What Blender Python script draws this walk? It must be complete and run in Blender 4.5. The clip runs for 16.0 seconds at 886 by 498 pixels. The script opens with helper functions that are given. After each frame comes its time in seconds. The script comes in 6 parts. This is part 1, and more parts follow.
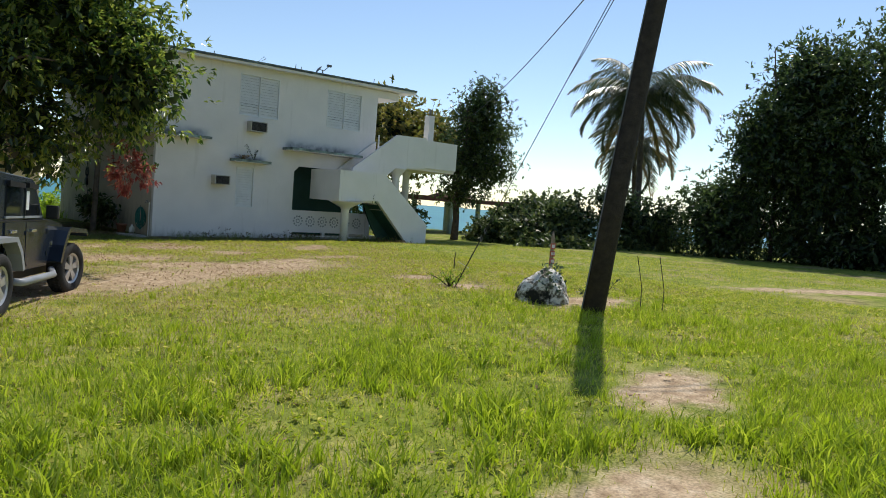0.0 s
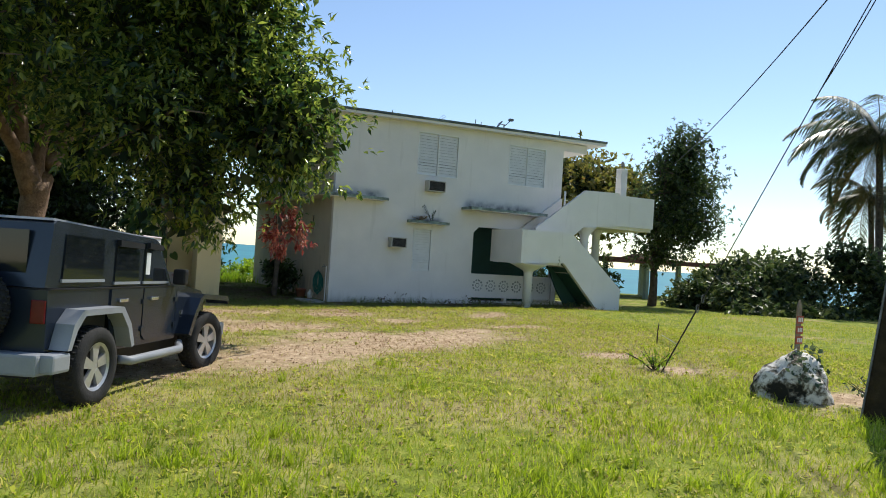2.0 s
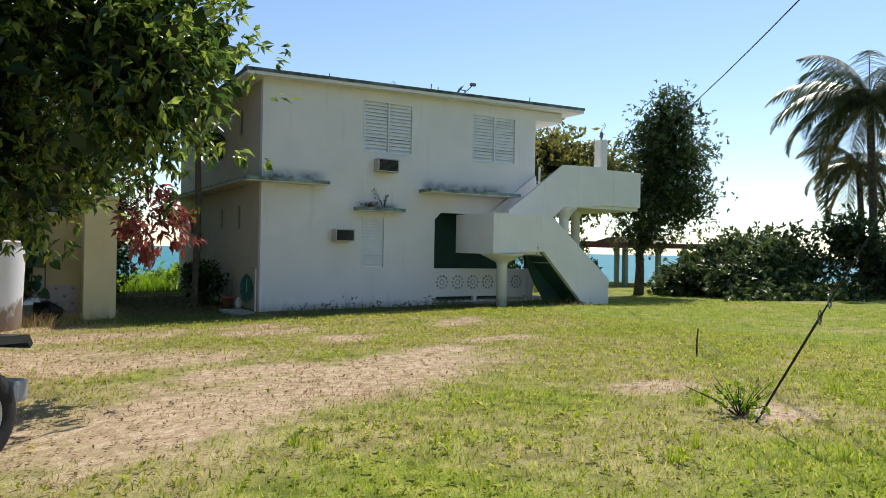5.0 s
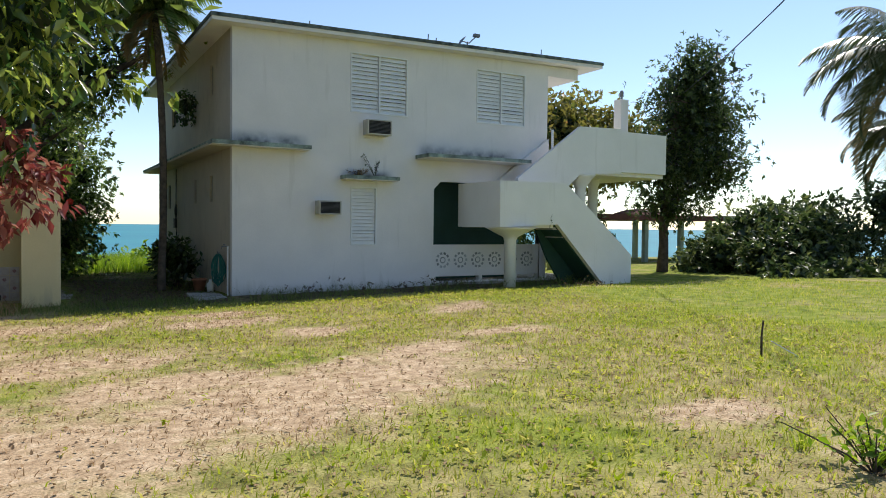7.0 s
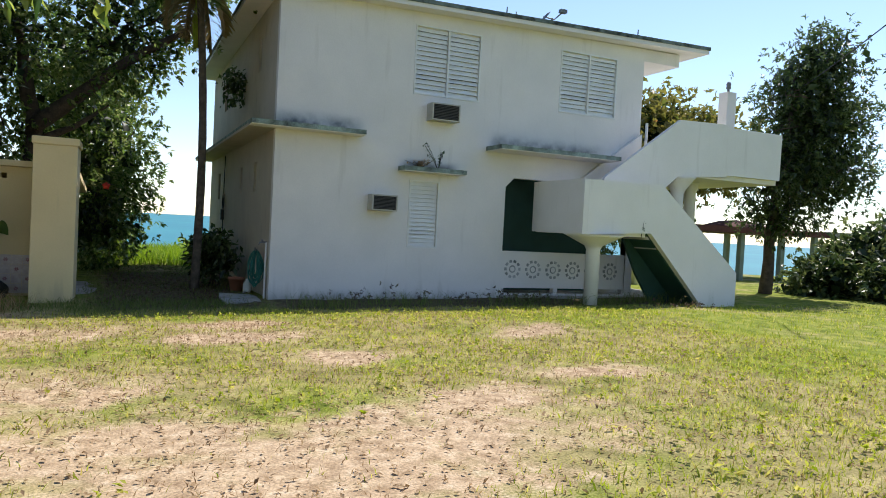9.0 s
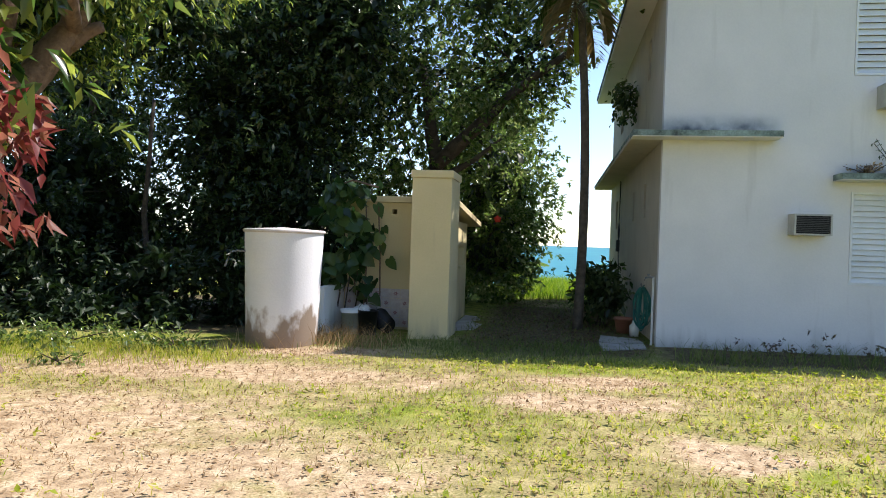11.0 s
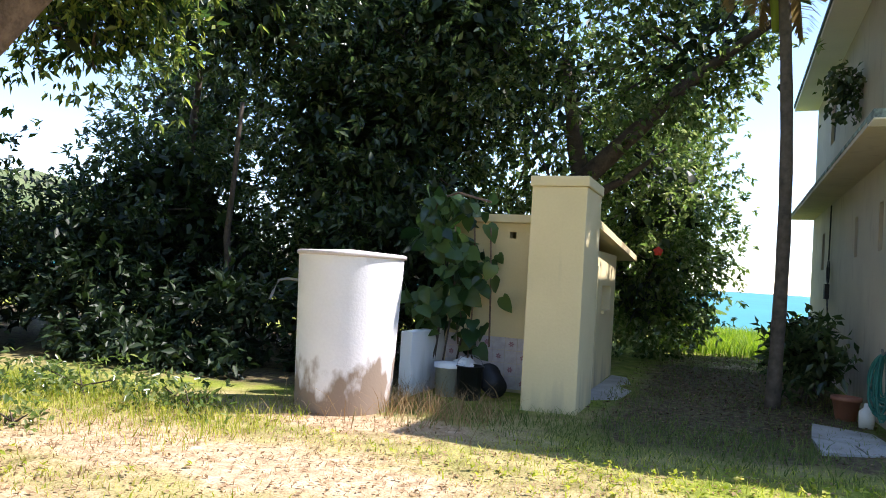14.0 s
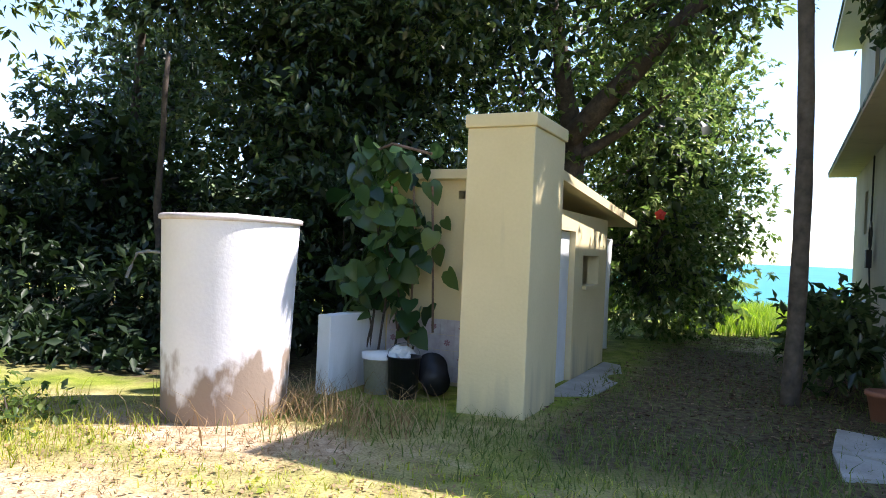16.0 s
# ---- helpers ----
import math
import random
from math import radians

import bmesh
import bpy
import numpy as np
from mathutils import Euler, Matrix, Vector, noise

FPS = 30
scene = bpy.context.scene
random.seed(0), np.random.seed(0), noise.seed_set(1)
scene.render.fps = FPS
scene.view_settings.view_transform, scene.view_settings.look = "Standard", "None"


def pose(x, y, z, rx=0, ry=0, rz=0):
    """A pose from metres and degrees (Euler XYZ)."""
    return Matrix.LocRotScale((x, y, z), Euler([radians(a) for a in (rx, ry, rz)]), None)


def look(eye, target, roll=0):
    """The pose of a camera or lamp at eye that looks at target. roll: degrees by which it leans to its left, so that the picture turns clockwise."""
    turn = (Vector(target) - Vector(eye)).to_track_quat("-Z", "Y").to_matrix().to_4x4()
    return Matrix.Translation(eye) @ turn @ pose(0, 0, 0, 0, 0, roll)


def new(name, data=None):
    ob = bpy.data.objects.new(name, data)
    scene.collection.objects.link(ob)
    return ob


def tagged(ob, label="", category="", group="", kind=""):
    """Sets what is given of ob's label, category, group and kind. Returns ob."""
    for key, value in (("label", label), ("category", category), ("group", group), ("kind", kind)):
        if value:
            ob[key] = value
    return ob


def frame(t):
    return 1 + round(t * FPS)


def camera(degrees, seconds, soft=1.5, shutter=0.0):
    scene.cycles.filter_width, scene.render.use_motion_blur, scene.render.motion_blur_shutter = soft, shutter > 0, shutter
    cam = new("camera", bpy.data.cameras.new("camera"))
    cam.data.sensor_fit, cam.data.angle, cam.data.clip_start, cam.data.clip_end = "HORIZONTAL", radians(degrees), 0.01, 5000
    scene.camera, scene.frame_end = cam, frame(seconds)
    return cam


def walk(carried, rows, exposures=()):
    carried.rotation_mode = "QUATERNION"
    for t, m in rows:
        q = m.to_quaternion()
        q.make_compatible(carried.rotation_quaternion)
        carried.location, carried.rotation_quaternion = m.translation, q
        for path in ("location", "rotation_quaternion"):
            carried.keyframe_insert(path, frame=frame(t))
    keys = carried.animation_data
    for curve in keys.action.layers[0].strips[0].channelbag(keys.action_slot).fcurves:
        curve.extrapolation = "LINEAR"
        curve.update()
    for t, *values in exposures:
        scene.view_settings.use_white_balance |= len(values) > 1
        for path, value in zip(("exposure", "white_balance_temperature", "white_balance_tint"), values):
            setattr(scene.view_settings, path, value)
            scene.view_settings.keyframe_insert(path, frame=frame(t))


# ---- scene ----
cam = camera(64.0, 16.0, soft=0.95)
PATH = [
    (0, (0.276, 0.975, 1.281), (1.642, 2.431, 1.161), 4.3),
    (0.5, (0.714, 1.42, 1.271), (1.775, 3.112, 1.164), 3.0),
    (1, (1.038, 1.821, 1.259), (2.033, 3.556, 1.231), 2.7),
    (1.5, (1.292, 2.278, 1.252), (2.251, 4.033, 1.29), 1.9),
    (2, (1.649, 2.596, 1.246), (2.577, 4.368, 1.268), 3.7),
    (2.5, (1.907, 3.111, 1.215), (2.977, 4.8, 1.194), 1.9),
    (3, (2.233, 3.647, 1.242), (3.11, 5.443, 1.188), 2.3),
    (3.5, (2.491, 4.058, 1.269), (3.43, 5.824, 1.303), 3.2),
    (4, (2.725, 4.646, 1.205), (3.583, 6.448, 1.324), 1.1),
    (4.5, (2.934, 5.237, 1.197), (4.004, 6.925, 1.278), 4.9),
    (5, (3.305, 5.657, 1.252), (4.336, 7.37, 1.257), 1.1),
    (5.2, (3.428, 5.8, 1.235), (4.396, 7.55, 1.26), 1.4),
    (7.3, (4.755, 7.575, 1.2), (5.757, 9.304, 1.132), 0.5),
    (7.5, (4.846, 7.769, 1.197), (5.691, 9.582, 1.181), 0.4),
    (8, (5.019, 8.306, 1.18), (5.888, 10.107, 1.162), 3.2),
    (8.2, (5.11, 8.5, 1.178), (6.019, 10.279, 1.087), 2.6),
    (10.3, (6.374, 10.191, 1.189), (6.576, 12.181, 1.178), 2.8),
    (10.5, (6.43, 10.414, 1.191), (6.463, 12.414, 1.162), 2.3),
    (11, (6.488, 10.951, 1.184), (6.177, 12.926, 1.164), 1.9),
    (11.5, (6.495, 11.479, 1.161), (5.995, 13.415, 1.108), 2.8),
    (12, (6.503, 11.949, 1.156), (6.037, 13.894, 1.134), 0.9),
    (12.5, (6.519, 12.406, 1.163), (5.853, 14.291, 1.08), 2.6),
    (13, (6.438, 12.875, 1.209), (5.834, 14.781, 1.165), 2.4),
    (13.5, (6.471, 13.314, 1.177), (5.687, 15.153, 1.218), 2.1),
    (14, (6.397, 13.803, 1.131), (5.642, 15.653, 1.199), 3.6),
    (14.5, (6.555, 14.292, 1.107), (5.881, 16.174, 1.158), 1.4),
    (15, (6.638, 14.729, 1.107), (5.93, 16.599, 1.095), 2.3),
    (15.5, (6.719, 15.18, 1.073), (6.043, 17.062, 1.061), 1.7),
    (16, (6.792, 15.681, 1.092), (5.928, 17.485, 1.095), 2.5),
]
SCALE = 1.1     # the plan's unit in metres
walk(cam, [(t, look(Vector(eye) * SCALE, Vector(target) * SCALE, roll)) for t, eye, target, roll in PATH],
     [(0, -0.15, 6500, 10), (1.5, 0.08, 6500, 10), (5, 0.1, 6500, 10), (8, 0.24, 6450, 14), (10.5, 0.62, 6400, 14), (12.5, 0.98, 6300, 17), (16, 1.45, 6200, 19)])

# ---- world, sun, exposure ----
SUN_AZ, SUN_EL = radians(26), radians(53)      # azimuth from +x towards +y
world = bpy.data.worlds.new("world")
scene.world = world
world.use_nodes = True
wn = world.node_tree.nodes
sky = wn.new("ShaderNodeTexSky")
sky.sky_type, sky.sun_disc = "NISHITA", False
sky.sun_elevation, sky.sun_rotation = SUN_EL, radians(90) - SUN_AZ
sky.air_density, sky.dust_density, sky.ozone_density = 1.0, 0.12, 2.0
wn["Background"].inputs["Strength"].default_value = 0.15
world.node_tree.links.new(sky.outputs["Color"], wn["Background"].inputs["Color"])
sun = new("sun", bpy.data.lights.new("sun", "SUN"))
sun.data.energy, sun.data.angle, sun.data.color = 4.6, radians(0.55), (1.0, 0.95, 0.86)
sun_dir = Vector((math.cos(SUN_AZ) * math.cos(SUN_EL), math.sin(SUN_AZ) * math.cos(SUN_EL), math.sin(SUN_EL)))
sun.matrix_world = look(sun_dir * 60, (0, 0, 0))


# ---- materials ----
def surf(name, c1, c2=None, scale=3.0, rough=0.7, bump=0.15, bscale=60.0, metal=0.0, detail=6.0, spec=0.3):
    """Plain procedural surface: two tones mixed by a coarse and a fine noise, and a fine bump."""
    m = bpy.data.materials.new(name)
    m.use_nodes = True
    n, l = m.node_tree.nodes, m.node_tree.links
    b = n["Principled BSDF"]
    c2 = c2 or tuple(0.75 * c for c in c1)
    g = n.new("ShaderNodeNewGeometry")
    a = n.new("ShaderNodeTexNoise")
    a.inputs["Scale"].default_value, a.inputs["Detail"].default_value = scale, detail
    f = n.new("ShaderNodeTexNoise")
    f.inputs["Scale"].default_value, f.inputs["Detail"].default_value = bscale, 3
    l.new(g.outputs["Position"], a.inputs["Vector"])
    l.new(g.outputs["Position"], f.inputs["Vector"])
    add = n.new("ShaderNodeMath")
    add.operation = "MULTIPLY_ADD"
    l.new(f.outputs["Fac"], add.inputs[0])
    add.inputs[1].default_value = 0.35
    l.new(a.outputs["Fac"], add.inputs[2])
    ramp = n.new("ShaderNodeValToRGB")
    ramp.color_ramp.elements[0].position, ramp.color_ramp.elements[1].position = 0.45, 0.92
    ramp.color_ramp.elements[0].color, ramp.color_ramp.elements[1].color = (*c2, 1), (*c1, 1)
    l.new(add.outputs[0], ramp.inputs["Fac"])
    l.new(ramp.outputs["Color"], b.inputs["Base Color"])
    b.inputs["Roughness"].default_value, b.inputs["Metallic"].default_value = rough, metal
    b.inputs["Specular IOR Level"].default_value = spec
    bp = n.new("ShaderNodeBump")
    bp.inputs["Strength"].default_value, bp.inputs["Distance"].default_value = bump, 0.02
    l.new(f.outputs["Fac"], bp.inputs["Height"])
    l.new(bp.outputs["Normal"], b.inputs["Normal"])
    return m


def leafy(name, tones, rough=0.45, through_light=0.35, spec=0.4):
    """Leaves: each leaf takes one of the tones; light passes through in part."""
    m = bpy.data.materials.new(name)
    m.use_nodes = True
    n, l = m.node_tree.nodes, m.node_tree.links
    b = n["Principled BSDF"]
    g = n.new("ShaderNodeNewGeometry")
    ramp = n.new("ShaderNodeValToRGB")
    e = ramp.color_ramp.elements
    for i, c in enumerate(tones):
        k = e[i] if i < 2 else e.new(0.5)
        k.position = i / (len(tones) - 1)
        k.color = (*c, 1)
    l.new(g.outputs["Random Per Island"], ramp.inputs["Fac"])
    l.new(ramp.outputs["Color"], b.inputs["Base Color"])
    b.inputs["Roughness"].default_value = rough
    b.inputs["Specular IOR Level"].default_value = spec
    tr = n.new("ShaderNodeBsdfTranslucent")
    hs = n.new("ShaderNodeHueSaturation")
    hs.inputs["Saturation"].default_value, hs.inputs["Value"].default_value = 1.1, 2.0
    l.new(ramp.outputs["Color"], hs.inputs["Color"])
    l.new(hs.outputs["Color"], tr.inputs["Color"])
    mix = n.new("ShaderNodeMixShader")
    mix.inputs["Fac"].default_value = through_light
    l.new(b.outputs["BSDF"], mix.inputs[1])
    l.new(tr.outputs["BSDF"], mix.inputs[2])
    l.new(mix.outputs["Shader"], n["Material Output"].inputs["Surface"])
    return m


def ground_material():
    m = bpy.data.materials.new("lawn_and_dirt")
    m.use_nodes = True
    n, l = m.node_tree.nodes, m.node_tree.links
    b = n["Principled BSDF"]
    g = n.new("ShaderNodeNewGeometry")

    def noise_node(scale, detail=5):
        a = n.new("ShaderNodeTexNoise")
        a.inputs["Scale"].default_value, a.inputs["Detail"].default_value = scale, detail
        l.new(g.outputs["Position"], a.inputs["Vector"])
        return a.outputs["Fac"]

    def ramp_node(fac, stops):
        r = n.new("ShaderNodeValToRGB")
        e = r.color_ramp.elements
        for i, (p, c) in enumerate(stops):
            k = e[i] if i < 2 else e.new(p)
            k.position, k.color = p, (*c, 1)
        l.new(fac, r.inputs["Fac"])
        return r.outputs["Color"]

    def mixed(kind, fac, c1, c2):
        x = n.new("ShaderNodeMix")
        x.data_type, x.blend_type = "RGBA", kind
        if isinstance(fac, float):
            x.inputs["Factor"].default_value = fac
        else:
            l.new(fac, x.inputs["Factor"])
        l.new(c1, x.inputs["A"])
        l.new(c2, x.inputs["B"])
        return x.outputs["Result"]

    big, mid, fine = noise_node(0.55), noise_node(4.0, 6), noise_node(55.0, 4)
    green = ramp_node(mid, ((0.3, (0.115, 0.15, 0.022)), (0.52, (0.22, 0.265, 0.036)), (0.72, (0.35, 0.345, 0.08))))
    dry = ramp_node(mid, ((0.3, (0.25, 0.195, 0.09)), (0.7, (0.50, 0.395, 0.21))))
    da = n.new("ShaderNodeAttribute")
    da.attribute_name = "dry"
    dd = n.new("ShaderNodeMath")
    l.new(big, dd.inputs[0])
    l.new(da.outputs["Fac"], dd.inputs[1])
    dryness = ramp_node(dd.outputs[0], ((0.5, (0, 0, 0)), (0.68, (0.75, 0.75, 0.75))))
    grass = mixed("MIX", dryness, green, dry)
    soil = ramp_node(noise_node(9.0, 8), ((0.3, (0.34, 0.235, 0.14)), (0.55, (0.54, 0.40, 0.255)), (0.75, (0.66, 0.53, 0.37))))
    at = n.new("ShaderNodeAttribute")
    at.attribute_name = "bare"
    ad = n.new("ShaderNodeMath")
    ad.operation = "MULTIPLY_ADD"
    l.new(noise_node(2.6, 7), ad.inputs[0])
    ad.inputs[1].default_value = 1.5
    l.new(at.outputs["Fac"], ad.inputs[2])
    sub = n.new("ShaderNodeMath")
    sub.operation = "MULTIPLY_ADD"
    l.new(fine, sub.inputs[0])
    sub.inputs[1].default_value = 0.5
    l.new(ad.outputs[0], sub.inputs[2])
    mr = n.new("ShaderNodeMapRange")
    mr.inputs["From Min"].default_value, mr.inputs["From Max"].default_value = 1.28, 1.75
    l.new(sub.outputs[0], mr.inputs["Value"])
    col = mixed("MIX", mr.outputs["Result"], grass, soil)
    # Leaf mould colour, which also paints the shade beside the house and thicket.
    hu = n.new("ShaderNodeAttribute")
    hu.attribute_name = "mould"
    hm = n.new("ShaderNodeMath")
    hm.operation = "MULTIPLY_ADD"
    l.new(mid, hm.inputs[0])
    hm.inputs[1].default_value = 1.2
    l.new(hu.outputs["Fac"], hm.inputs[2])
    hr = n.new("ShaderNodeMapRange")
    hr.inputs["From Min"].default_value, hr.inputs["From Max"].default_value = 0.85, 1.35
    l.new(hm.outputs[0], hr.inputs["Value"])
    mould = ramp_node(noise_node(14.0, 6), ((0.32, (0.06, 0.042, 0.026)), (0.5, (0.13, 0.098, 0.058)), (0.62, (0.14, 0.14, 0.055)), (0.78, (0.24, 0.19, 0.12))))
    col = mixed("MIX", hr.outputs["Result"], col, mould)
    speck = ramp_node(fine, ((0.35, (0.62, 0.62, 0.62)), (0.6, (1.12, 1.12, 1.12))))
    col = mixed("MULTIPLY", 0.8, col, speck)
    l.new(col, b.inputs["Base Color"])
    b.inputs["Roughness"].default_value = 0.95
    b.inputs["Specular IOR Level"].default_value = 0.1
    bp = n.new("ShaderNodeBump")
    bp.inputs["Strength"].default_value, bp.inputs["Distance"].default_value = 0.35, 0.025
    l.new(fine, bp.inputs["Height"])
    l.new(bp.outputs["Normal"], b.inputs["Normal"])
    return m


def wall_paint(name, c1, c2, stain, low=-0.25, high=0.5, grime=0.45, streak=0.55, soft=0.35, tall=0.35):
    """Old masonry paint with a damp, dirty foot and faint vertical runs of dirt."""
    m = surf(name, c1, c2, 1.3, 0.85, 0.12, 35.0)
    n, l = m.node_tree.nodes, m.node_tree.links
    b = n["Principled BSDF"]
    base = b.inputs["Base Color"].links[0].from_socket
    g = n.new("ShaderNodeNewGeometry")
    sep = n.new("ShaderNodeSeparateXYZ")
    l.new(g.outputs["Position"], sep.inputs[0])
    mp = n.new("ShaderNodeMapping")
    mp.inputs["Scale"].default_value = (3.0, 3.0, tall)
    l.new(g.outputs["Position"], mp.inputs["Vector"])
    runs = n.new("ShaderNodeTexNoise")
    runs.inputs["Scale"].default_value, runs.inputs["Detail"].default_value = 1.6, 7
    l.new(mp.outputs[0], runs.inputs["Vector"])
    mr = n.new("ShaderNodeMapRange")
    mr.inputs["From Min"].default_value, mr.inputs["From Max"].default_value = high, low
    l.new(sep.outputs["Z"], mr.inputs["Value"])
    ad = n.new("ShaderNodeMath")
    ad.operation = "MULTIPLY_ADD"
    l.new(mr.outputs[0], ad.inputs[0])
    ad.inputs[1].default_value = grime
    l.new(runs.outputs["Fac"], ad.inputs[2])
    r = n.new("ShaderNodeMapRange")
    r.inputs["From Min"].default_value, r.inputs["From Max"].default_value = streak, streak + soft
    l.new(ad.outputs[0], r.inputs["Value"])
    x = n.new("ShaderNodeMix")
    x.data_type = "RGBA"
    l.new(r.outputs[0], x.inputs["Factor"])
    l.new(base, x.inputs["A"])
    x.inputs["B"].default_value = (*stain, 1)
    l.new(x.outputs["Result"], b.inputs["Base Color"])
    return m


def add_stains(m, spots, dark):
    """Mould blooms that rise from a line: x from, x to, z of the line, height."""
    n, l = m.node_tree.nodes, m.node_tree.links
    b = n["Principled BSDF"]
    base = b.inputs["Base Color"].links[0].from_socket
    g = n.new("ShaderNodeNewGeometry")
    sep = n.new("ShaderNodeSeparateXYZ")
    l.new(g.outputs["Position"], sep.inputs[0])
    nz = n.new("ShaderNodeTexNoise")
    nz.inputs["Scale"].default_value, nz.inputs["Detail"].default_value = 3.5, 8
    l.new(g.outputs["Position"], nz.inputs["Vector"])

    def span(out, a0, a1):
        r = n.new("ShaderNodeMapRange")
        r.interpolation_type = "SMOOTHSTEP"
        r.inputs["From Min"].default_value, r.inputs["From Max"].default_value = a0 * SCALE, a1 * SCALE
        l.new(out, r.inputs["Value"])
        return r.outputs[0]

    def times(a, c):
        k = n.new("ShaderNodeMath")
        k.operation = "MULTIPLY"
        l.new(a, k.inputs[0])
        l.new(c, k.inputs[1])
        return k.outputs[0]
    total = None
    for x0, x1, z, h in spots:
        f = times(times(span(sep.outputs["X"], x0 - 0.12, x0 + 0.2), span(sep.outputs["X"], x1 + 0.12, x1 - 0.25)), times(span(sep.outputs["Z"], z + h, z), span(sep.outputs["Z"], z - 0.02, z)))
        if total is None:
            total = f
        else:
            k = n.new("ShaderNodeMath")
            k.operation = "MAXIMUM"
            l.new(total, k.inputs[0])
            l.new(f, k.inputs[1])
            total = k.outputs[0]
    r = n.new("ShaderNodeMapRange")
    r.inputs["From Min"].default_value, r.inputs["From Max"].default_value = 0.3, 0.62
    r.inputs["To Min"].default_value, r.inputs["To Max"].default_value = 0.15, 1.25
    l.new(nz.outputs["Fac"], r.inputs["Value"])
    x = n.new("ShaderNodeMix")
    x.data_type = "RGBA"
    x.clamp_factor = True
    l.new(times(total, r.outputs[0]), x.inputs["Factor"])
    l.new(base, x.inputs["A"])
    x.inputs["B"].default_value = (*dark, 1)
    l.new(x.outputs["Result"], b.inputs["Base Color"])


M_GROUND = ground_material()
M_WHITE = wall_paint("white_wall_paint", (0.79, 0.765, 0.74), (0.70, 0.685, 0.665), (0.52, 0.50, 0.46), -0.3, 0.25, 0.3, 0.62)
add_stains(M_WHITE, ((7.9, 9.4, 2.76, 0.34), (10.2, 11.3, 2.22, 0.22), (12.0, 14.6, 2.74, 0.36), (7.6, 15.6, -0.4, 0.45)), (0.13, 0.14, 0.15))
# Aged cream paint, with the shade on these walls darkened into the colour.
M_SIDE = wall_paint("aged_cream_shade_darkened", (0.56, 0.50, 0.40), (0.46, 0.41, 0.33), (0.28, 0.25, 0.195), -0.3, 0.9, 0.3, 0.56, 0.5, 1.3)
M_STAIR = wall_paint("white_stair_paint", (0.82, 0.80, 0.765), (0.75, 0.735, 0.695), (0.58, 0.56, 0.50), -0.3, 0.3, 0.3, 0.62)
M_MOULD = surf("mouldy_concrete", (0.36, 0.46, 0.41), (0.05, 0.06, 0.055), 4.0, 0.9, 0.4, 40)
M_STAIN = surf("black_mould", (0.52, 0.54, 0.53), (0.14, 0.15, 0.15), 6.0, 0.9, 0.2, 40)
M_ROOFEDGE = surf("stained_roof_edge", (0.20, 0.25, 0.23), (0.008, 0.009, 0.010), 5.0, 0.9, 0.3, 30)
M_GREENWALL = surf("dark_green_paint", (0.026, 0.078, 0.06), (0.018, 0.055, 0.042), 2.0, 0.6, 0.1)
M_LOUVER = surf("white_louvre_metal", (0.80, 0.81, 0.80), (0.70, 0.71, 0.70), 4.0, 0.45, 0.05)
M_DARK = surf("dark_void", (0.02, 0.02, 0.022), (0.012, 0.012, 0.014), 4.0, 0.8, 0.1)
M_GREYM = surf("grey_metal", (0.22, 0.23, 0.24), (0.12, 0.125, 0.13), 8.0, 0.5, 0.1, 50, 0.2)
M_TRIMG = surf("dull_dark_grille", (0.10, 0.10, 0.10), (0.06, 0.06, 0.06), 8.0, 0.6, 0.1)
M_BEIGEM = surf("beige_metal", (0.55, 0.54, 0.48), (0.40, 0.38, 0.32), 6.0, 0.5, 0.1)
M_CREAM = wall_paint("cream_wall_paint", (0.74, 0.62, 0.36), (0.66, 0.55, 0.31), (0.42, 0.36, 0.24), -0.4, 0.3, 0.35, 0.62)
M_TILE = surf("pale_flower_tile", (0.66, 0.62, 0.62), (0.52, 0.44, 0.46), 14.0, 0.35, 0.05)
M_CONC = surf("worn_concrete", (0.46, 0.44, 0.40), (0.28, 0.27, 0.24), 3.0, 0.9, 0.35, 45)
M_BARK = surf("mango_bark", (0.25, 0.17, 0.115), (0.11, 0.075, 0.055), 7.0, 0.95, 0.9, 28)
M_BARKD = surf("dark_bark", (0.11, 0.085, 0.065), (0.045, 0.035, 0.028), 7.0, 0.95, 0.9, 28)
M_PALMBARK = surf("palm_bark", (0.14, 0.115, 0.09), (0.06, 0.05, 0.04), 9.0, 0.95, 0.6, 22)
M_POLE = surf("creosoted_wood", (0.055, 0.042, 0.034), (0.022, 0.018, 0.016), 9.0, 0.85, 0.6, 40)
M_WIRE = surf("black_cable", (0.03, 0.03, 0.032), (0.02, 0.02, 0.022), 9.0, 0.6, 0.1)
M_L_MANGO = leafy("mango_leaf", ((0.022, 0.045, 0.014), (0.045, 0.085, 0.022), (0.11, 0.16, 0.035), (0.27, 0.31, 0.07)), 0.26, 0.5, 0.7)
M_L_DARK = leafy("dark_leaf", ((0.025, 0.044, 0.016), (0.05, 0.08, 0.028), (0.10, 0.13, 0.05)), 0.24, 0.42, 0.8)
M_L_HEDGE = leafy("glossy_leaf", ((0.05, 0.085, 0.022), (0.10, 0.15, 0.04), (0.22, 0.25, 0.10)), 0.22, 0.5, 0.8)
M_L_ALMOND = leafy("sea_almond_leaf", ((0.07, 0.10, 0.025), (0.16, 0.15, 0.04), (0.28, 0.15, 0.06), (0.18, 0.16, 0.05)), 0.5, 0.4)
M_L_GREY = leafy("grey_green_leaf", ((0.03, 0.055, 0.03), (0.06, 0.09, 0.045), (0.10, 0.13, 0.065)), 0.4, 0.25)
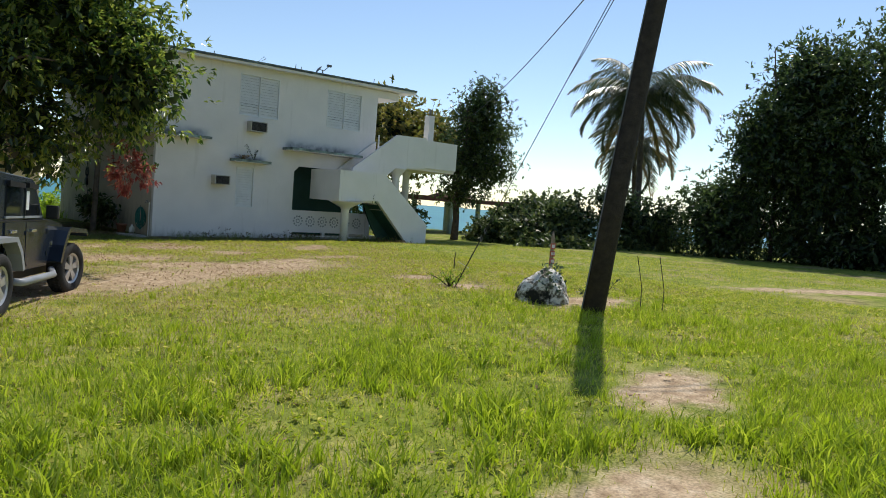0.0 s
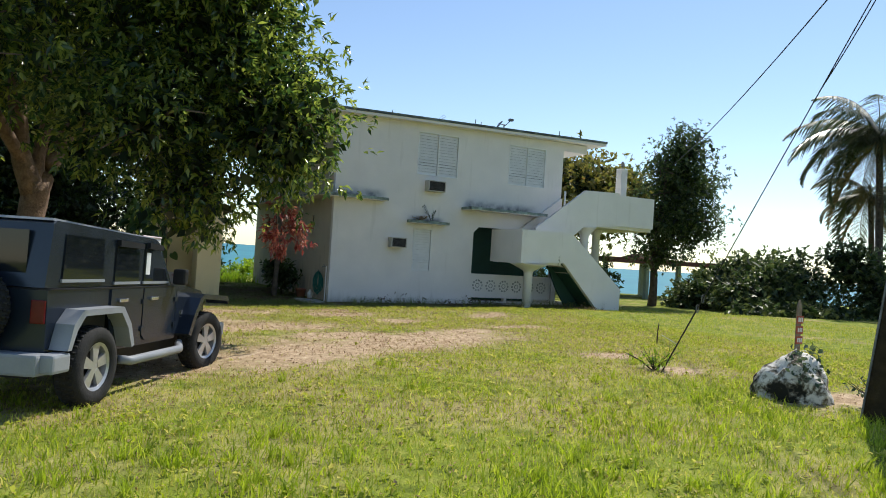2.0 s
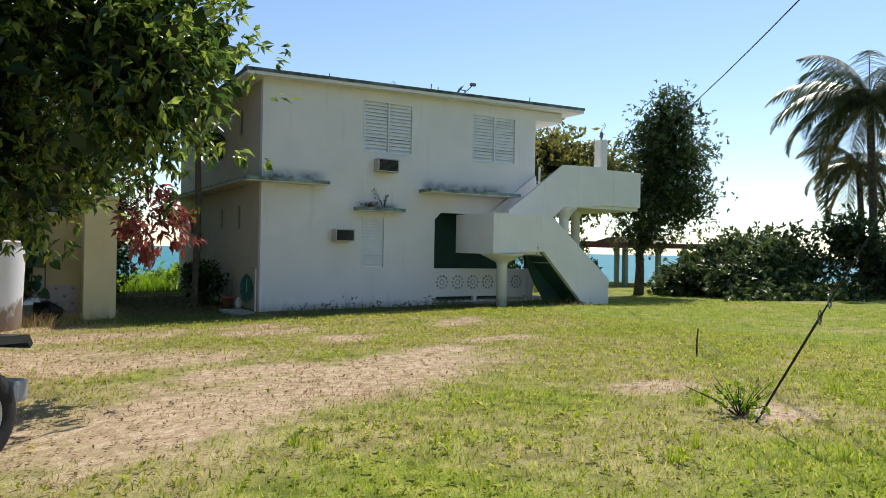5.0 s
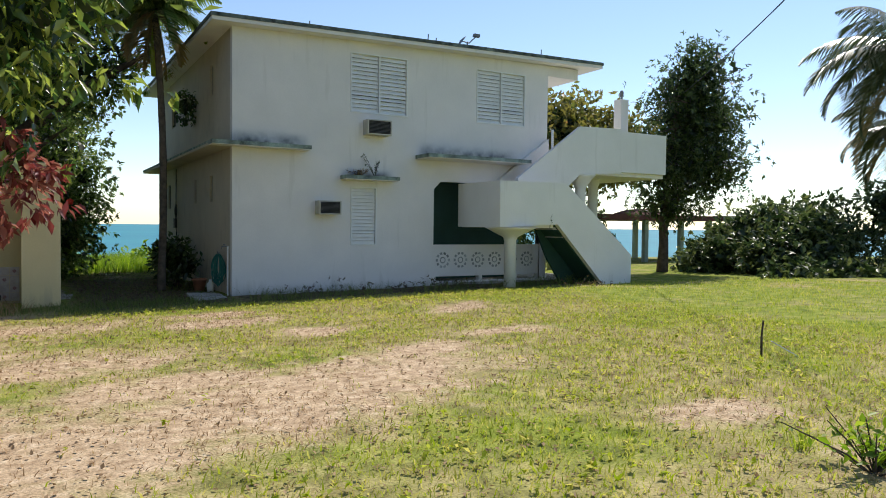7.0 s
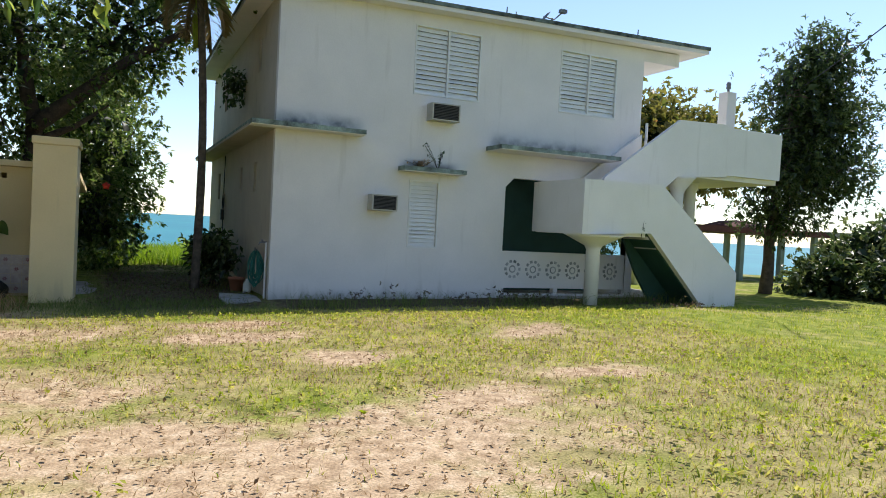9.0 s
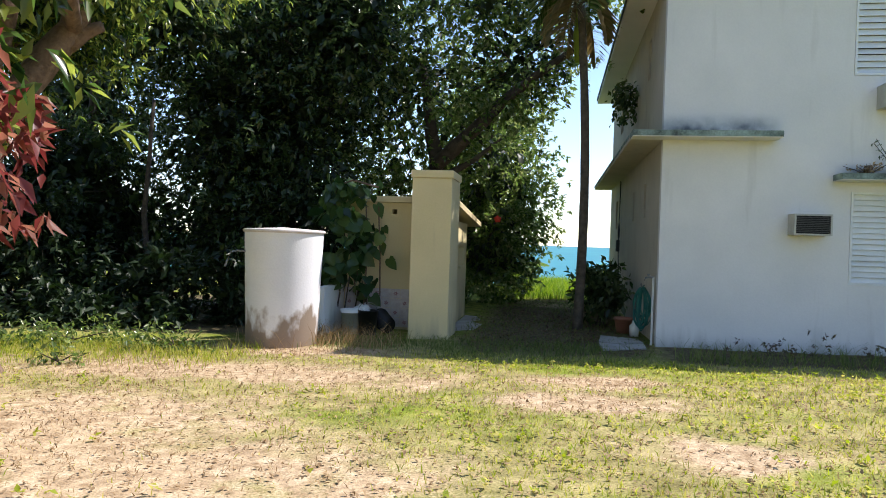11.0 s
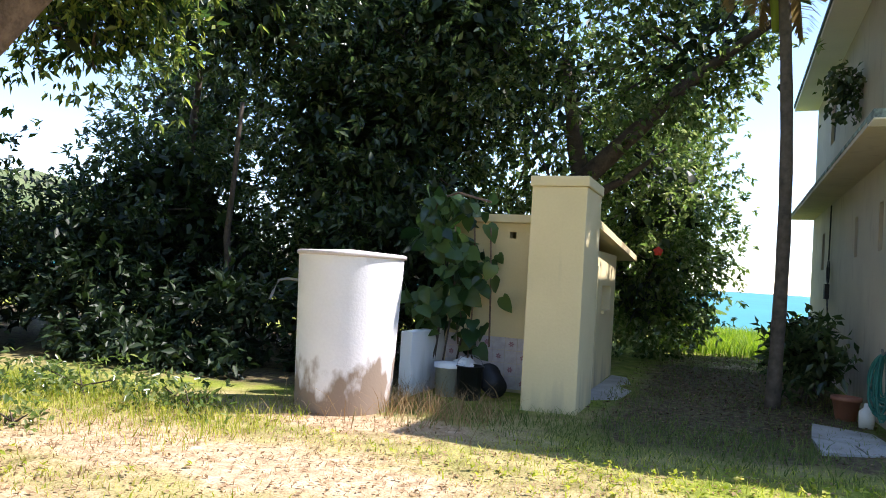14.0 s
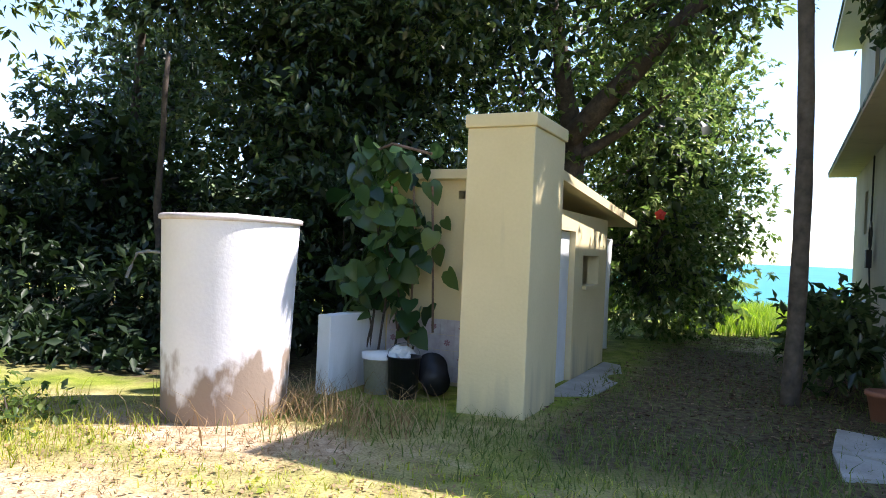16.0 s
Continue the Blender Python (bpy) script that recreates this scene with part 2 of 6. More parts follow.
# Near-black tones: the shade inside crowns and under the thicket is in the colour.
M_L_INNER = leafy("painted_shade_leaf", ((0.008, 0.018, 0.007), (0.016, 0.034, 0.010), (0.026, 0.05, 0.013)), 0.5, 0.12)
M_BLADE_G = leafy("fresh_grass_blade", ((0.165, 0.225, 0.028), (0.26, 0.33, 0.04), (0.39, 0.43, 0.075)), 0.5, 0.45, 0.2)
# Darker copy of the grass blade: shade is put into its tones.
M_BLADE_S = leafy("painted_shade_grass_blade", ((0.06, 0.09, 0.025), (0.11, 0.15, 0.04), (0.19, 0.21, 0.07)), 0.6, 0.4, 0.15)
M_L_RED = leafy("red_young_leaf", ((0.11, 0.022, 0.022), (0.17, 0.05, 0.045), (0.27, 0.13, 0.09)), 0.4, 0.45)
M_L_BRIGHT = leafy("bright_leaf", ((0.09, 0.16, 0.02), (0.17, 0.26, 0.03), (0.28, 0.34, 0.05)), 0.5, 0.45)
M_L_PALM = leafy("palm_leaflet", ((0.03, 0.048, 0.02), (0.055, 0.08, 0.03), (0.13, 0.135, 0.06)), 0.32, 0.22)
M_L_DRYPALM = leafy("dry_palm_leaflet", ((0.20, 0.15, 0.07), (0.30, 0.22, 0.10), (0.14, 0.13, 0.05)), 0.6, 0.3)
M_BLADE = leafy("grass_blade", ((0.16, 0.215, 0.024), (0.26, 0.31, 0.035), (0.37, 0.39, 0.06), (0.48, 0.42, 0.14)), 0.6, 0.45, 0.15)
M_BLADE_DRY = leafy("dry_grass", ((0.17, 0.11, 0.055), (0.30, 0.205, 0.11), (0.44, 0.33, 0.19)), 0.8, 0.3, 0.1)


# ---- building helpers ----
def put(name, bm, material, parent=None, label="", smooth=False):
    me = bpy.data.meshes.new(name)
    bmesh.ops.recalc_face_normals(bm, faces=bm.faces)
    bm.to_mesh(me)
    bm.free()
    for mt in material if isinstance(material, (list, tuple)) else (material,):
        me.materials.append(mt)
    if smooth:
        for p in me.polygons:
            p.use_smooth = True
    ob = new(name, me)
    if parent:
        ob.parent = parent
    if label:
        ob["label"] = label
    return ob


def part(name, bm, material, parent, label="", smooth=False):
    return put(name, bm, material, parent, label, smooth)


def empty(name, m, label, category, group="", kind=""):
    ob = new(name)
    ob.matrix_world = m
    return tagged(ob, label, category, group, kind)


def box(bm, lo, hi, m=None, bevel=0.0):
    r = bmesh.ops.create_cube(bm, size=1.0)
    for v in r["verts"]:
        v.co = Vector([lo[i] + (v.co[i] + 0.5) * (hi[i] - lo[i]) for i in range(3)])
    if bevel:
        es = list({e for v in r["verts"] for e in v.link_edges})
        q = bmesh.ops.bevel(bm, geom=es, offset=bevel, segments=2, affect="EDGES", profile=0.6)
        vs = list({v for f in q["faces"] for v in f.verts} | {v for v in r["verts"] if v.is_valid})
    else:
        vs = r["verts"]
    if m is not None:
        bmesh.ops.transform(bm, matrix=m, verts=vs)
    return bm


def boxed(lo, hi, m=None, bevel=0.0):
    return box(bmesh.new(), lo, hi, m, bevel)


def prism(bm, pts, a, b, axis=1, m=None):
    """A flat outline of (u, w) points pushed from a to b along an axis (1: u=x w=z along y; 0: u=y w=z along x; 2: u=x w=y along z)."""
    def at(u, w, d):
        return (u, d, w) if axis == 1 else (d, u, w) if axis == 0 else (u, w, d)
    va = [bm.verts.new(at(u, w, a)) for u, w in pts]
    vb = [bm.verts.new(at(u, w, b)) for u, w in pts]
    k = len(pts)
    bm.faces.new(va)
    bm.faces.new(vb[::-1])
    for i in range(k):
        bm.faces.new((va[i], vb[i], vb[(i + 1) % k], va[(i + 1) % k]))
    if m is not None:
        bmesh.ops.transform(bm, matrix=m, verts=va + vb)
    return bm


def panel(bm, u0, u1, w0, w1, d0, d1, holes=(), axis=1):
    """A wall with thickness d0..d1 and square openings (u0, u1, w0, w1) that go through it."""
    us = sorted({u0, u1, *[h[i] for h in holes for i in (0, 1)]})
    ws = sorted({w0, w1, *[h[i] for h in holes for i in (2, 3)]})
    us, ws = [u for u in us if u0 <= u <= u1], [w for w in ws if w0 <= w <= w1]

    def solid(i, j):
        if not (0 <= i < len(us) - 1 and 0 <= j < len(ws) - 1):
            return False
        cu, cw = (us[i] + us[i + 1]) / 2, (ws[j] + ws[j + 1]) / 2
        return not any(h[0] < cu < h[1] and h[2] < cw < h[3] for h in holes)

    def at(u, w, d):
        return (u, d, w) if axis == 1 else (d, u, w) if axis == 0 else (u, w, d)

    def quad(*c):
        bm.faces.new([bm.verts.new(at(*p)) for p in c])
    for i in range(len(us) - 1):
        for j in range(len(ws) - 1):
            if not solid(i, j):
                continue
            a, b, c, d = us[i], us[i + 1], ws[j], ws[j + 1]
            quad((a, c, d0), (b, c, d0), (b, d, d0), (a, d, d0))
            quad((a, c, d1), (a, d, d1), (b, d, d1), (b, c, d1))
            if not solid(i - 1, j):
                quad((a, c, d0), (a, d, d0), (a, d, d1), (a, c, d1))
            if not solid(i + 1, j):
                quad((b, c, d0), (b, c, d1), (b, d, d1), (b, d, d0))
            if not solid(i, j - 1):
                quad((a, c, d0), (a, c, d1), (b, c, d1), (b, c, d0))
            if not solid(i, j + 1):
                quad((a, d, d0), (b, d, d0), (b, d, d1), (a, d, d1))
    bmesh.ops.remove_doubles(bm, verts=bm.verts, dist=0.0005)
    return bm


def tube(bm, pts, radii, sides=8, wobble=0.0, cap=True):
    pts = [Vector(p) for p in pts]
    if not isinstance(radii, (list, tuple)):
        radii = [radii] * len(pts)
    rings = []
    for i, p in enumerate(pts):
        d = (pts[min(i + 1, len(pts) - 1)] - pts[max(i - 1, 0)]).normalized()
        ref = Vector((0, 0, 1)) if abs(d.z) < 0.9 else Vector((1, 0, 0))
        u = d.cross(ref).normalized()
        w = d.cross(u)
        ring = []
        for k in range(sides):
            a = 2 * math.pi * k / sides
            q = 1 + wobble * noise.noise(p * 1.7 + Vector((math.cos(a), math.sin(a), k * 0.1)))
            ring.append(bm.verts.new(p + (u * math.cos(a) + w * math.sin(a)) * radii[i] * q))
        rings.append(ring)
    for r0, r1 in zip(rings, rings[1:]):
        for k in range(sides):
            bm.faces.new((r0[k], r0[(k + 1) % sides], r1[(k + 1) % sides], r1[k]))
    if cap:
        bm.faces.new(rings[0][::-1])
        bm.faces.new(rings[-1])
    return bm


def lathe(bm, profile, sides=24, m=None):
    """Rings of (radius, z) turned round the z axis, open where the outline is open."""
    rings = [[bm.verts.new((r * math.cos(2 * math.pi * k / sides), r * math.sin(2 * math.pi * k / sides), z)) for k in range(sides)] for r, z in profile]
    for r0, r1 in zip(rings, rings[1:]):
        for k in range(sides):
            bm.faces.new((r0[k], r0[(k + 1) % sides], r1[(k + 1) % sides], r1[k]))
    if m is not None:
        bmesh.ops.transform(bm, matrix=m, verts=[v for r in rings for v in r])
    return bm


def bend(a, b, sag, k=8):
    """Points of a line from a to b that hangs by sag in the middle."""
    a, b = Vector(a), Vector(b)
    return [a.lerp(b, i / k) - Vector((0, 0, 4 * sag * (i / k) * (1 - i / k))) for i in range(k + 1)]


rng = np.random.default_rng(7)


def raw_mesh(name, verts, faces_per, index, material):
    """A mesh straight from arrays: all faces have faces_per corners."""
    me = bpy.data.meshes.new(name)
    nf = len(index) // faces_per
    me.vertices.add(len(verts))
    me.vertices.foreach_set("co", np.asarray(verts, dtype=np.float32).ravel())
    me.loops.add(len(index))
    me.loops.foreach_set("vertex_index", np.asarray(index, dtype=np.int32))
    me.polygons.add(nf)
    me.polygons.foreach_set("loop_start", np.arange(0, nf * faces_per, faces_per, dtype=np.int32))
    me.update(calc_edges=True)
    me.materials.append(material)
    return me


def unit(v):
    return v / np.maximum(np.linalg.norm(v, axis=1, keepdims=True), 1e-6)


def leaves(name, centres, size, material, parent=None, aspect=0.42, droop=0.35, outward=None, fold=0.12, flat=1.0, tuft=1):
    """Folded pointed leaves at the centres, as one mesh; tuft: so many leaves spring from one twig end."""
    if tuft > 1:
        k = np.arange(len(centres)) // tuft * tuft
        centres = centres[k] + rng.normal(size=(len(k), 3)) * size * 0.22
        outward = outward[k] if outward is not None else None
    n = len(centres)
    d = rng.normal(size=(n, 3))
    if outward is not None:
        d = unit(d) + 0.7 * outward
    d[:, 2] = (d[:, 2] - droop) * flat
    d = unit(d)
    up = unit(rng.normal(size=(n, 3)) * 0.55 * flat + np.array([0.15, 0.1, 0.9]))
    side = unit(np.cross(d, up))
    nor = np.cross(side, d)
    ln = size * rng.uniform(0.6, 1.3, size=(n, 1))
    shift = 0.5 if tuft == 1 else 0.08
    a = centres - d * ln * shift
    t = a + d * ln
    mid = a + d * ln * 0.42
    li = mid + side * ln * aspect / 2 + nor * ln * fold
    ri = mid - side * ln * aspect / 2 + nor * ln * fold
    v = np.stack([a, ri, t, li], axis=1).reshape(-1, 3)
    b = np.arange(n)[:, None] * 4
    idx = np.concatenate([b, b + 1, b + 2, b, b + 2, b + 3], axis=1).ravel()
    ob = new(name, raw_mesh(name, v, 3, idx, material))
    if parent:
        ob.parent = parent
    return ob


def broad_leaves(name, centres, size, material, parent):
    """Big heart-shaped leaves, each with its own cupped blade."""
    outline = [(0.0, 0.0), (-0.10, 0.26), (0.06, 0.44), (0.34, 0.46), (0.66, 0.30), (1.0, 0.0), (0.66, -0.30), (0.34, -0.46), (0.06, -0.44), (-0.10, -0.26)]
    v, idx = [], []
    for c in centres:
        ln = size * rng.uniform(0.55, 1.25)
        d = Vector((rng.normal() * 0.7, -0.3 + rng.normal() * 0.45, -0.6 + rng.normal() * 0.35)).normalized()
        face = Vector((rng.normal() * 0.8, -0.8, 0.5 + rng.normal() * 0.6))
        side = d.cross(face).normalized()
        up = side.cross(d)
        n0 = len(v)
        v.append(Vector(c) + d * ln * 0.4)
        for a, b in outline:
            v.append(Vector(c) + d * (a * ln) + side * (b * ln) + up * (ln * (0.22 * abs(b) - 0.16 * a * a + 0.02 * rng.normal())))
        for k in range(10):
            idx += [n0, n0 + 1 + k, n0 + 1 + (k + 1) % 10]
    ob = new(name, raw_mesh(name, np.array([tuple(q) for q in v]), 3, np.array(idx), material))
    ob.parent = parent
    ob.data.polygons.foreach_set("use_smooth", np.ones(len(ob.data.polygons), dtype=bool))
    return ob


def crown_points(blobs, per_clump=40, spread=0.32, shell=0.5):
    """Leaf centres gathered in clumps in the shells of ellipsoids (x, y, z, rx, ry, rz, leaves)."""
    pts, outs = [], []
    for x, y, z, rx, ry, rz, n in blobs:
        k = max(3, int(n / per_clump))
        d = unit(rng.normal(size=(k, 3)))
        r = (shell + (1 - shell) * rng.random((k, 1)) ** 0.7) * rng.uniform(0.8, 1.15, (k, 1))
        c = d * r * np.array([rx, ry, rz]) + np.array([x, y, z])
        which = rng.integers(0, k, n)
        pts.append(c[which] + rng.normal(size=(n, 3)) * spread * np.array([1, 1, 0.75]))
        outs.append(d[which])
    return np.concatenate(pts), np.concatenate(outs)


def tree(name, base, limbs, blobs, bark, leaf, size, label, per_clump=40, spread=0.32, shell=0.5, aspect=0.42, category="tree", droop=0.35, twigs=0, fill=0.12, dense=1.0):
    """limbs: lists of (x, y, z, radius), the first is the trunk."""
    blobs = [(*b[:6], int(b[6] * dense)) for b in blobs]
    t = empty(name, Matrix.Translation(base), label, category)
    inv = Matrix.Translation(-Vector(base))
    for i, limb in enumerate(limbs):
        bm = bmesh.new()
        pts = [Vector(p[:3]) for p in limb]
        rad = [p[3] for p in limb]
        fine_p, fine_r = [], []
        for j in range(len(pts) - 1):
            for s in range(4):
                u = s / 4
                q = pts[j].lerp(pts[j + 1], u)
                q += Vector((noise.noise(q * 1.3), noise.noise(q * 1.3 + Vector((9, 0, 0))), 0)) * rad[j] * 0.5
                fine_p.append(q)
                fine_r.append(rad[j] + (rad[j + 1] - rad[j]) * u)
        fine_p.append(pts[-1])
        fine_r.append(rad[-1])
        tube(bm, fine_p, fine_r, 12 if rad[0] > 0.12 else 7, 0.25)
        bmesh.ops.transform(bm, matrix=inv, verts=bm.verts)
        part("trunk" if i == 0 else "limb", bm, bark, t, smooth=True)
    if twigs:
        bm = bmesh.new()
        for _ in range(twigs):
            x, y, z, rx, ry, rz, _n = blobs[int(rng.integers(0, len(blobs)))]
            d = rng.normal(size=3)
            d /= np.linalg.norm(d)
            a = Vector((x, y, z)) + Vector(d * np.array([rx, ry, rz]) * 0.2)
            b = Vector((x, y, z)) + Vector(d * np.array([rx, ry, rz]) * 0.98)
            k = (a + b) / 2 + Vector(rng.normal(size=3) * 0.2)
            tube(bm, [a, k, b], [0.028, 0.018, 0.006], 5, 0, False)
        bmesh.ops.transform(bm, matrix=inv, verts=bm.verts)
        tagged(part("brushwood", bm, bark, t), kind="stuff")
    p, o = crown_points(blobs, per_clump, spread, shell)
    leaves("crown", p - np.array(base), size, leaf, t, aspect, droop, o, tuft=6)
    # Inner leaves take the near-black tone that paints the crown's inside shade.
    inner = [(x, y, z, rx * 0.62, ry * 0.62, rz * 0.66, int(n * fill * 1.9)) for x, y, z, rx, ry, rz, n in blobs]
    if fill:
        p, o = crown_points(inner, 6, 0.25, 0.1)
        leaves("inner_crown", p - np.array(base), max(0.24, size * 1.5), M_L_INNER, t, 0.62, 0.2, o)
    return t


def ground_z(x, y):
    x, y = np.asarray(x, dtype=float), np.asarray(y, dtype=float)
    z = 0.02 - 0.015 * np.clip(y, -5, 21) + 0.014 * np.clip(x, -5, 15)
    z = z - 0.07 * np.exp(-((x - 1.6) / 1.6) ** 2 - ((y - 10.2) / 2.2) ** 2)
    z = z - 0.10 * np.exp(-((x - 2.7) / 1.3) ** 2 - ((y - 11.6) / 1.5) ** 2) - 0.035 * np.exp(-((x - 1.4) / 1.2) ** 2 - ((y - 9.4) / 1.2) ** 2)
    z = z + 0.10 * np.exp(-((x - 12) / 4.0) ** 2 - ((y - 17.6) / 1.1) ** 2)
    z = z + 0.012 * np.sin(x * 2.1 + 0.6 * y) * np.cos(y * 1.7 - 0.3 * x) + 0.008 * np.sin(5.1 * x) * np.sin(4.3 * y + 1)
    shore = 0.25 * x + 0.97 * y
    return z - np.clip((shore - 38) * 0.12, 0, 3.5)


def gz(x, y):
    return float(ground_z(x, y))


# bare earth: x, y, half-lengths, turn in degrees
BARE = ((6.5, 24.8, 1.0, 3.0, 0), (6.3, 12.4, 2.5, 0.95, 25), (4.4, 11.6, 1.7, 1.0, 30), (8.0, 13.7, 1.0, 0.4, 15), (2.6, 15.3, 2.2, 1.3, 10), (4.4, 14.6, 1.6, 0.7, 0),
        (8.6, 10.4, 0.5, 0.3, 0), (5.2, 3.6, 0.75, 0.35, 20), (15.8, 6.0, 2.6, 0.5, -30), (8.9, 7.0, 0.8, 0.45, 0), (8.55, 9.2, 0.45, 0.3, 0),
        (2.6, 11.6, 1.5, 1.2, 60), (6.8, 17.0, 0.8, 0.4, 0), (5.5, 13.3, 1.2, 0.5, 10), (3.2, 2.6, 0.6, 0.3, 0), (7.6, 15.6, 0.5, 0.4, 0), (3.2, 17.7, 2.4, 0.7, 0), (6.9, 18.0, 0.8, 0.4, 0), (3.4, 19.4, 1.3, 0.5, 0), (12.2, 20.4, 4.2, 0.45, 0), (10.3, 16.6, 0.6, 0.3, 20), (9.6, 14.4, 0.7, 0.3, -10))


def bareness(x, y):
    b = np.zeros_like(np.asarray(x, dtype=float))
    for cx, cy, a, c, deg in BARE:
        co, si = math.cos(radians(deg)), math.sin(radians(deg))
        u, w = ((x - cx) * co + (y - cy) * si) / a, (-(x - cx) * si + (y - cy) * co) / c
        b = np.maximum(b, np.exp(-0.8 * (u * u + w * w)))
    return b


def dry_part(x, y):
    """How much drier the lawn is towards the house and the drive."""
    return 0.16 * np.clip((y - 6) / 5, 0, 1) * np.clip((14 - x) / 4, 0, 1) * np.clip((22 - y) / 3, 0, 1)


def band(v, lo, hi, soft):
    return np.clip((v - lo) / soft, 0, 1) * np.clip((hi - v) / soft, 0, 1)


def mould_and_shade_part(x, y):
    """Dark earth with rotting leaves, and shade painted in with it: the passage by the house, the foot of the house,
    the floor of the thicket.
    """
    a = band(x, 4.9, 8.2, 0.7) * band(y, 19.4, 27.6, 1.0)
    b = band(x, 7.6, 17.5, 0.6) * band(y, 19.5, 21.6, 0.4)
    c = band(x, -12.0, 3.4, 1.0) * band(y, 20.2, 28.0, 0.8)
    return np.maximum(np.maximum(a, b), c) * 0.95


# ---- ground and sea ----
def build_ground():
    def steps(lo, hi, a, b, fine):
        mid = np.arange(a, b + 1e-6, fine)
        left = a - np.geomspace(0.4, a - lo, 26)[::-1]
        right = b + np.geomspace(0.4, hi - b, 26)
        return np.concatenate([left, mid, right])
    xs, ys = steps(-4200, 4200, -4, 20, 0.14), steps(-4200, 4200, -1, 24, 0.14)
    X, Y = np.meshgrid(xs, ys)
    Z = ground_z(X, Y)
    v = np.stack([X, Y, Z], axis=-1).reshape(-1, 3)
    nx, ny = len(xs), len(ys)
    i, j = np.meshgrid(np.arange(nx - 1), np.arange(ny - 1))
    q = (j * nx + i).ravel()[:, None]
    idx = np.concatenate([q, q + 1, q + nx + 1, q + nx], axis=1).ravel()
    me = raw_mesh("ground", v, 4, idx, M_GROUND)
    at = me.attributes.new("bare", "FLOAT", "POINT")
    at.data.foreach_set("value", bareness(X, Y).ravel().astype(np.float32))
    at = me.attributes.new("dry", "FLOAT", "POINT")
    at.data.foreach_set("value", dry_part(X, Y).ravel().astype(np.float32))
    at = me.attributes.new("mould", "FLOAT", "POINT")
    at.data.foreach_set("value", mould_and_shade_part(X, Y).ravel().astype(np.float32))
    me.polygons.foreach_set("use_smooth", np.ones(len(me.polygons), dtype=bool))
    tagged(new("ground", me), "patchy mown green lawn with bare sandy earth", "ground", kind="structure")


build_ground()
M_SEA = surf("turquoise_sea", (0.035, 0.24, 0.26), (0.02, 0.17, 0.21), 0.02, 0.45, 0.6, 0.9, spec=0.15)
bm = bmesh.new()
bmesh.ops.create_circle(bm, cap_ends=True, segments=96, radius=4400, matrix=Matrix.Translation((0, 0, -1.5)))
tagged(put("water", bm, M_SEA), "calm turquoise sea out to the horizon", "sea", kind="structure")


# ---- house ----
HX0, HX1, HY0, HY1 = 7.92, 15.54, 21.15, 30.2
Z0, ZL = -0.35, 2.70
house = empty("house", Matrix.Translation((HX0, HY0, Z0)), "two-storey flat-roofed house with weathered white walls and outside stairs", "house")
HM = Matrix.Translation((-HX0, -HY0, -Z0))


def hpart(name, bm, material, label="", parent=None):
    if parent is None:
        bmesh.ops.transform(bm, matrix=HM, verts=bm.verts)
    return part(name, bm, material, parent or house, label)


W1, W2, W3 = (10.35, 11.69, 3.58, 4.84), (13.47, 14.86, 3.61, 4.86), (10.37, 10.97, 0.79, 2.03)

bm = panel(bmesh.new(), HX0, HX1, Z0, 5.02, HY0, HY0 + 0.16, (W1, W2, W3, (12.37, 15.35, -0.02, 2.22)))
prism(bm, [(12.37, 2.22), (12.37, 2.04), (12.55, 2.22)], HY0 + 0.003, HY0 + 0.157)
prism(bm, [(HX0, 5.02), (HX1, 5.02), (HX1, 5.17)], HY0, HY0 + 0.16)
hpart("wall", bm, M_WHITE, "white facade wall with mould stains")
SLITS = ((22.85, 23.10, 1.69, 2.24), (24.55, 24.8, 1.69, 2.24), (28.1, 28.5, 1.62, 2.28), (22.8, 23.1, 3.95, 4.6), (27.3, 27.9, 3.8, 4.55))
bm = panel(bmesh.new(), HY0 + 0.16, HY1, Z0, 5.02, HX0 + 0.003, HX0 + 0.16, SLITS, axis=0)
hpart("wall", bm, M_SIDE, "cream side wall with painted shade and dirt runs")
hpart("wall", boxed((HX1 - 0.16, HY0 + 0.16, 2.5), (HX1, HY1, 5.16)), M_WHITE)
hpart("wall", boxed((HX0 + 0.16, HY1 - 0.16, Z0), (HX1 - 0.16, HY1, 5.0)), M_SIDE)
hpart("wall", boxed((12.21, HY0 + 0.16, Z0), (12.37, HY1 - 0.16, 2.5)), M_GREENWALL, "dark green porch wall")
hpart("wall", boxed((12.37, 22.3, Z0), (15.5, 22.46, 2.5)), M_GREENWALL, "dark green porch wall")
hpart("wall", boxed((12.37, 24.0, Z0), (HX1, 24.16, 2.5)), M_GREENWALL, "dark green porch wall")
hpart("floor_slab", boxed((HX0 + 0.16, HY0 + 0.16, 2.5), (HX1 - 0.16, HY1 - 0.16, 2.66)), M_WHITE)
hpart("porch_floor", boxed((12.37, HY0 - 0.1, Z0), (HX1 + 1.6, 24.0, -0.06)), M_CONC, "worn concrete porch floor")
# roof: a slab that rises slightly, with a stained edge
bm = prism(bmesh.new(), [(7.48, 4.99), (17.04, 5.22), (17.04, 5.30), (7.48, 5.06)], 20.86, 30.25)
hpart("roof", bm, M_WHITE, "flat concrete roof slab")
bm = prism(bmesh.new(), [(7.46, 5.06), (17.06, 5.30), (17.06, 5.37), (7.46, 5.13)], 20.84, 30.27)
hpart("roof_edge", bm, M_ROOFEDGE, "mould-blackened roof edge")
hpart("soffit_beam", boxed((HX1, HY0 + 0.02, 4.92), (16.5, HY1, 5.18)), M_WHITE)
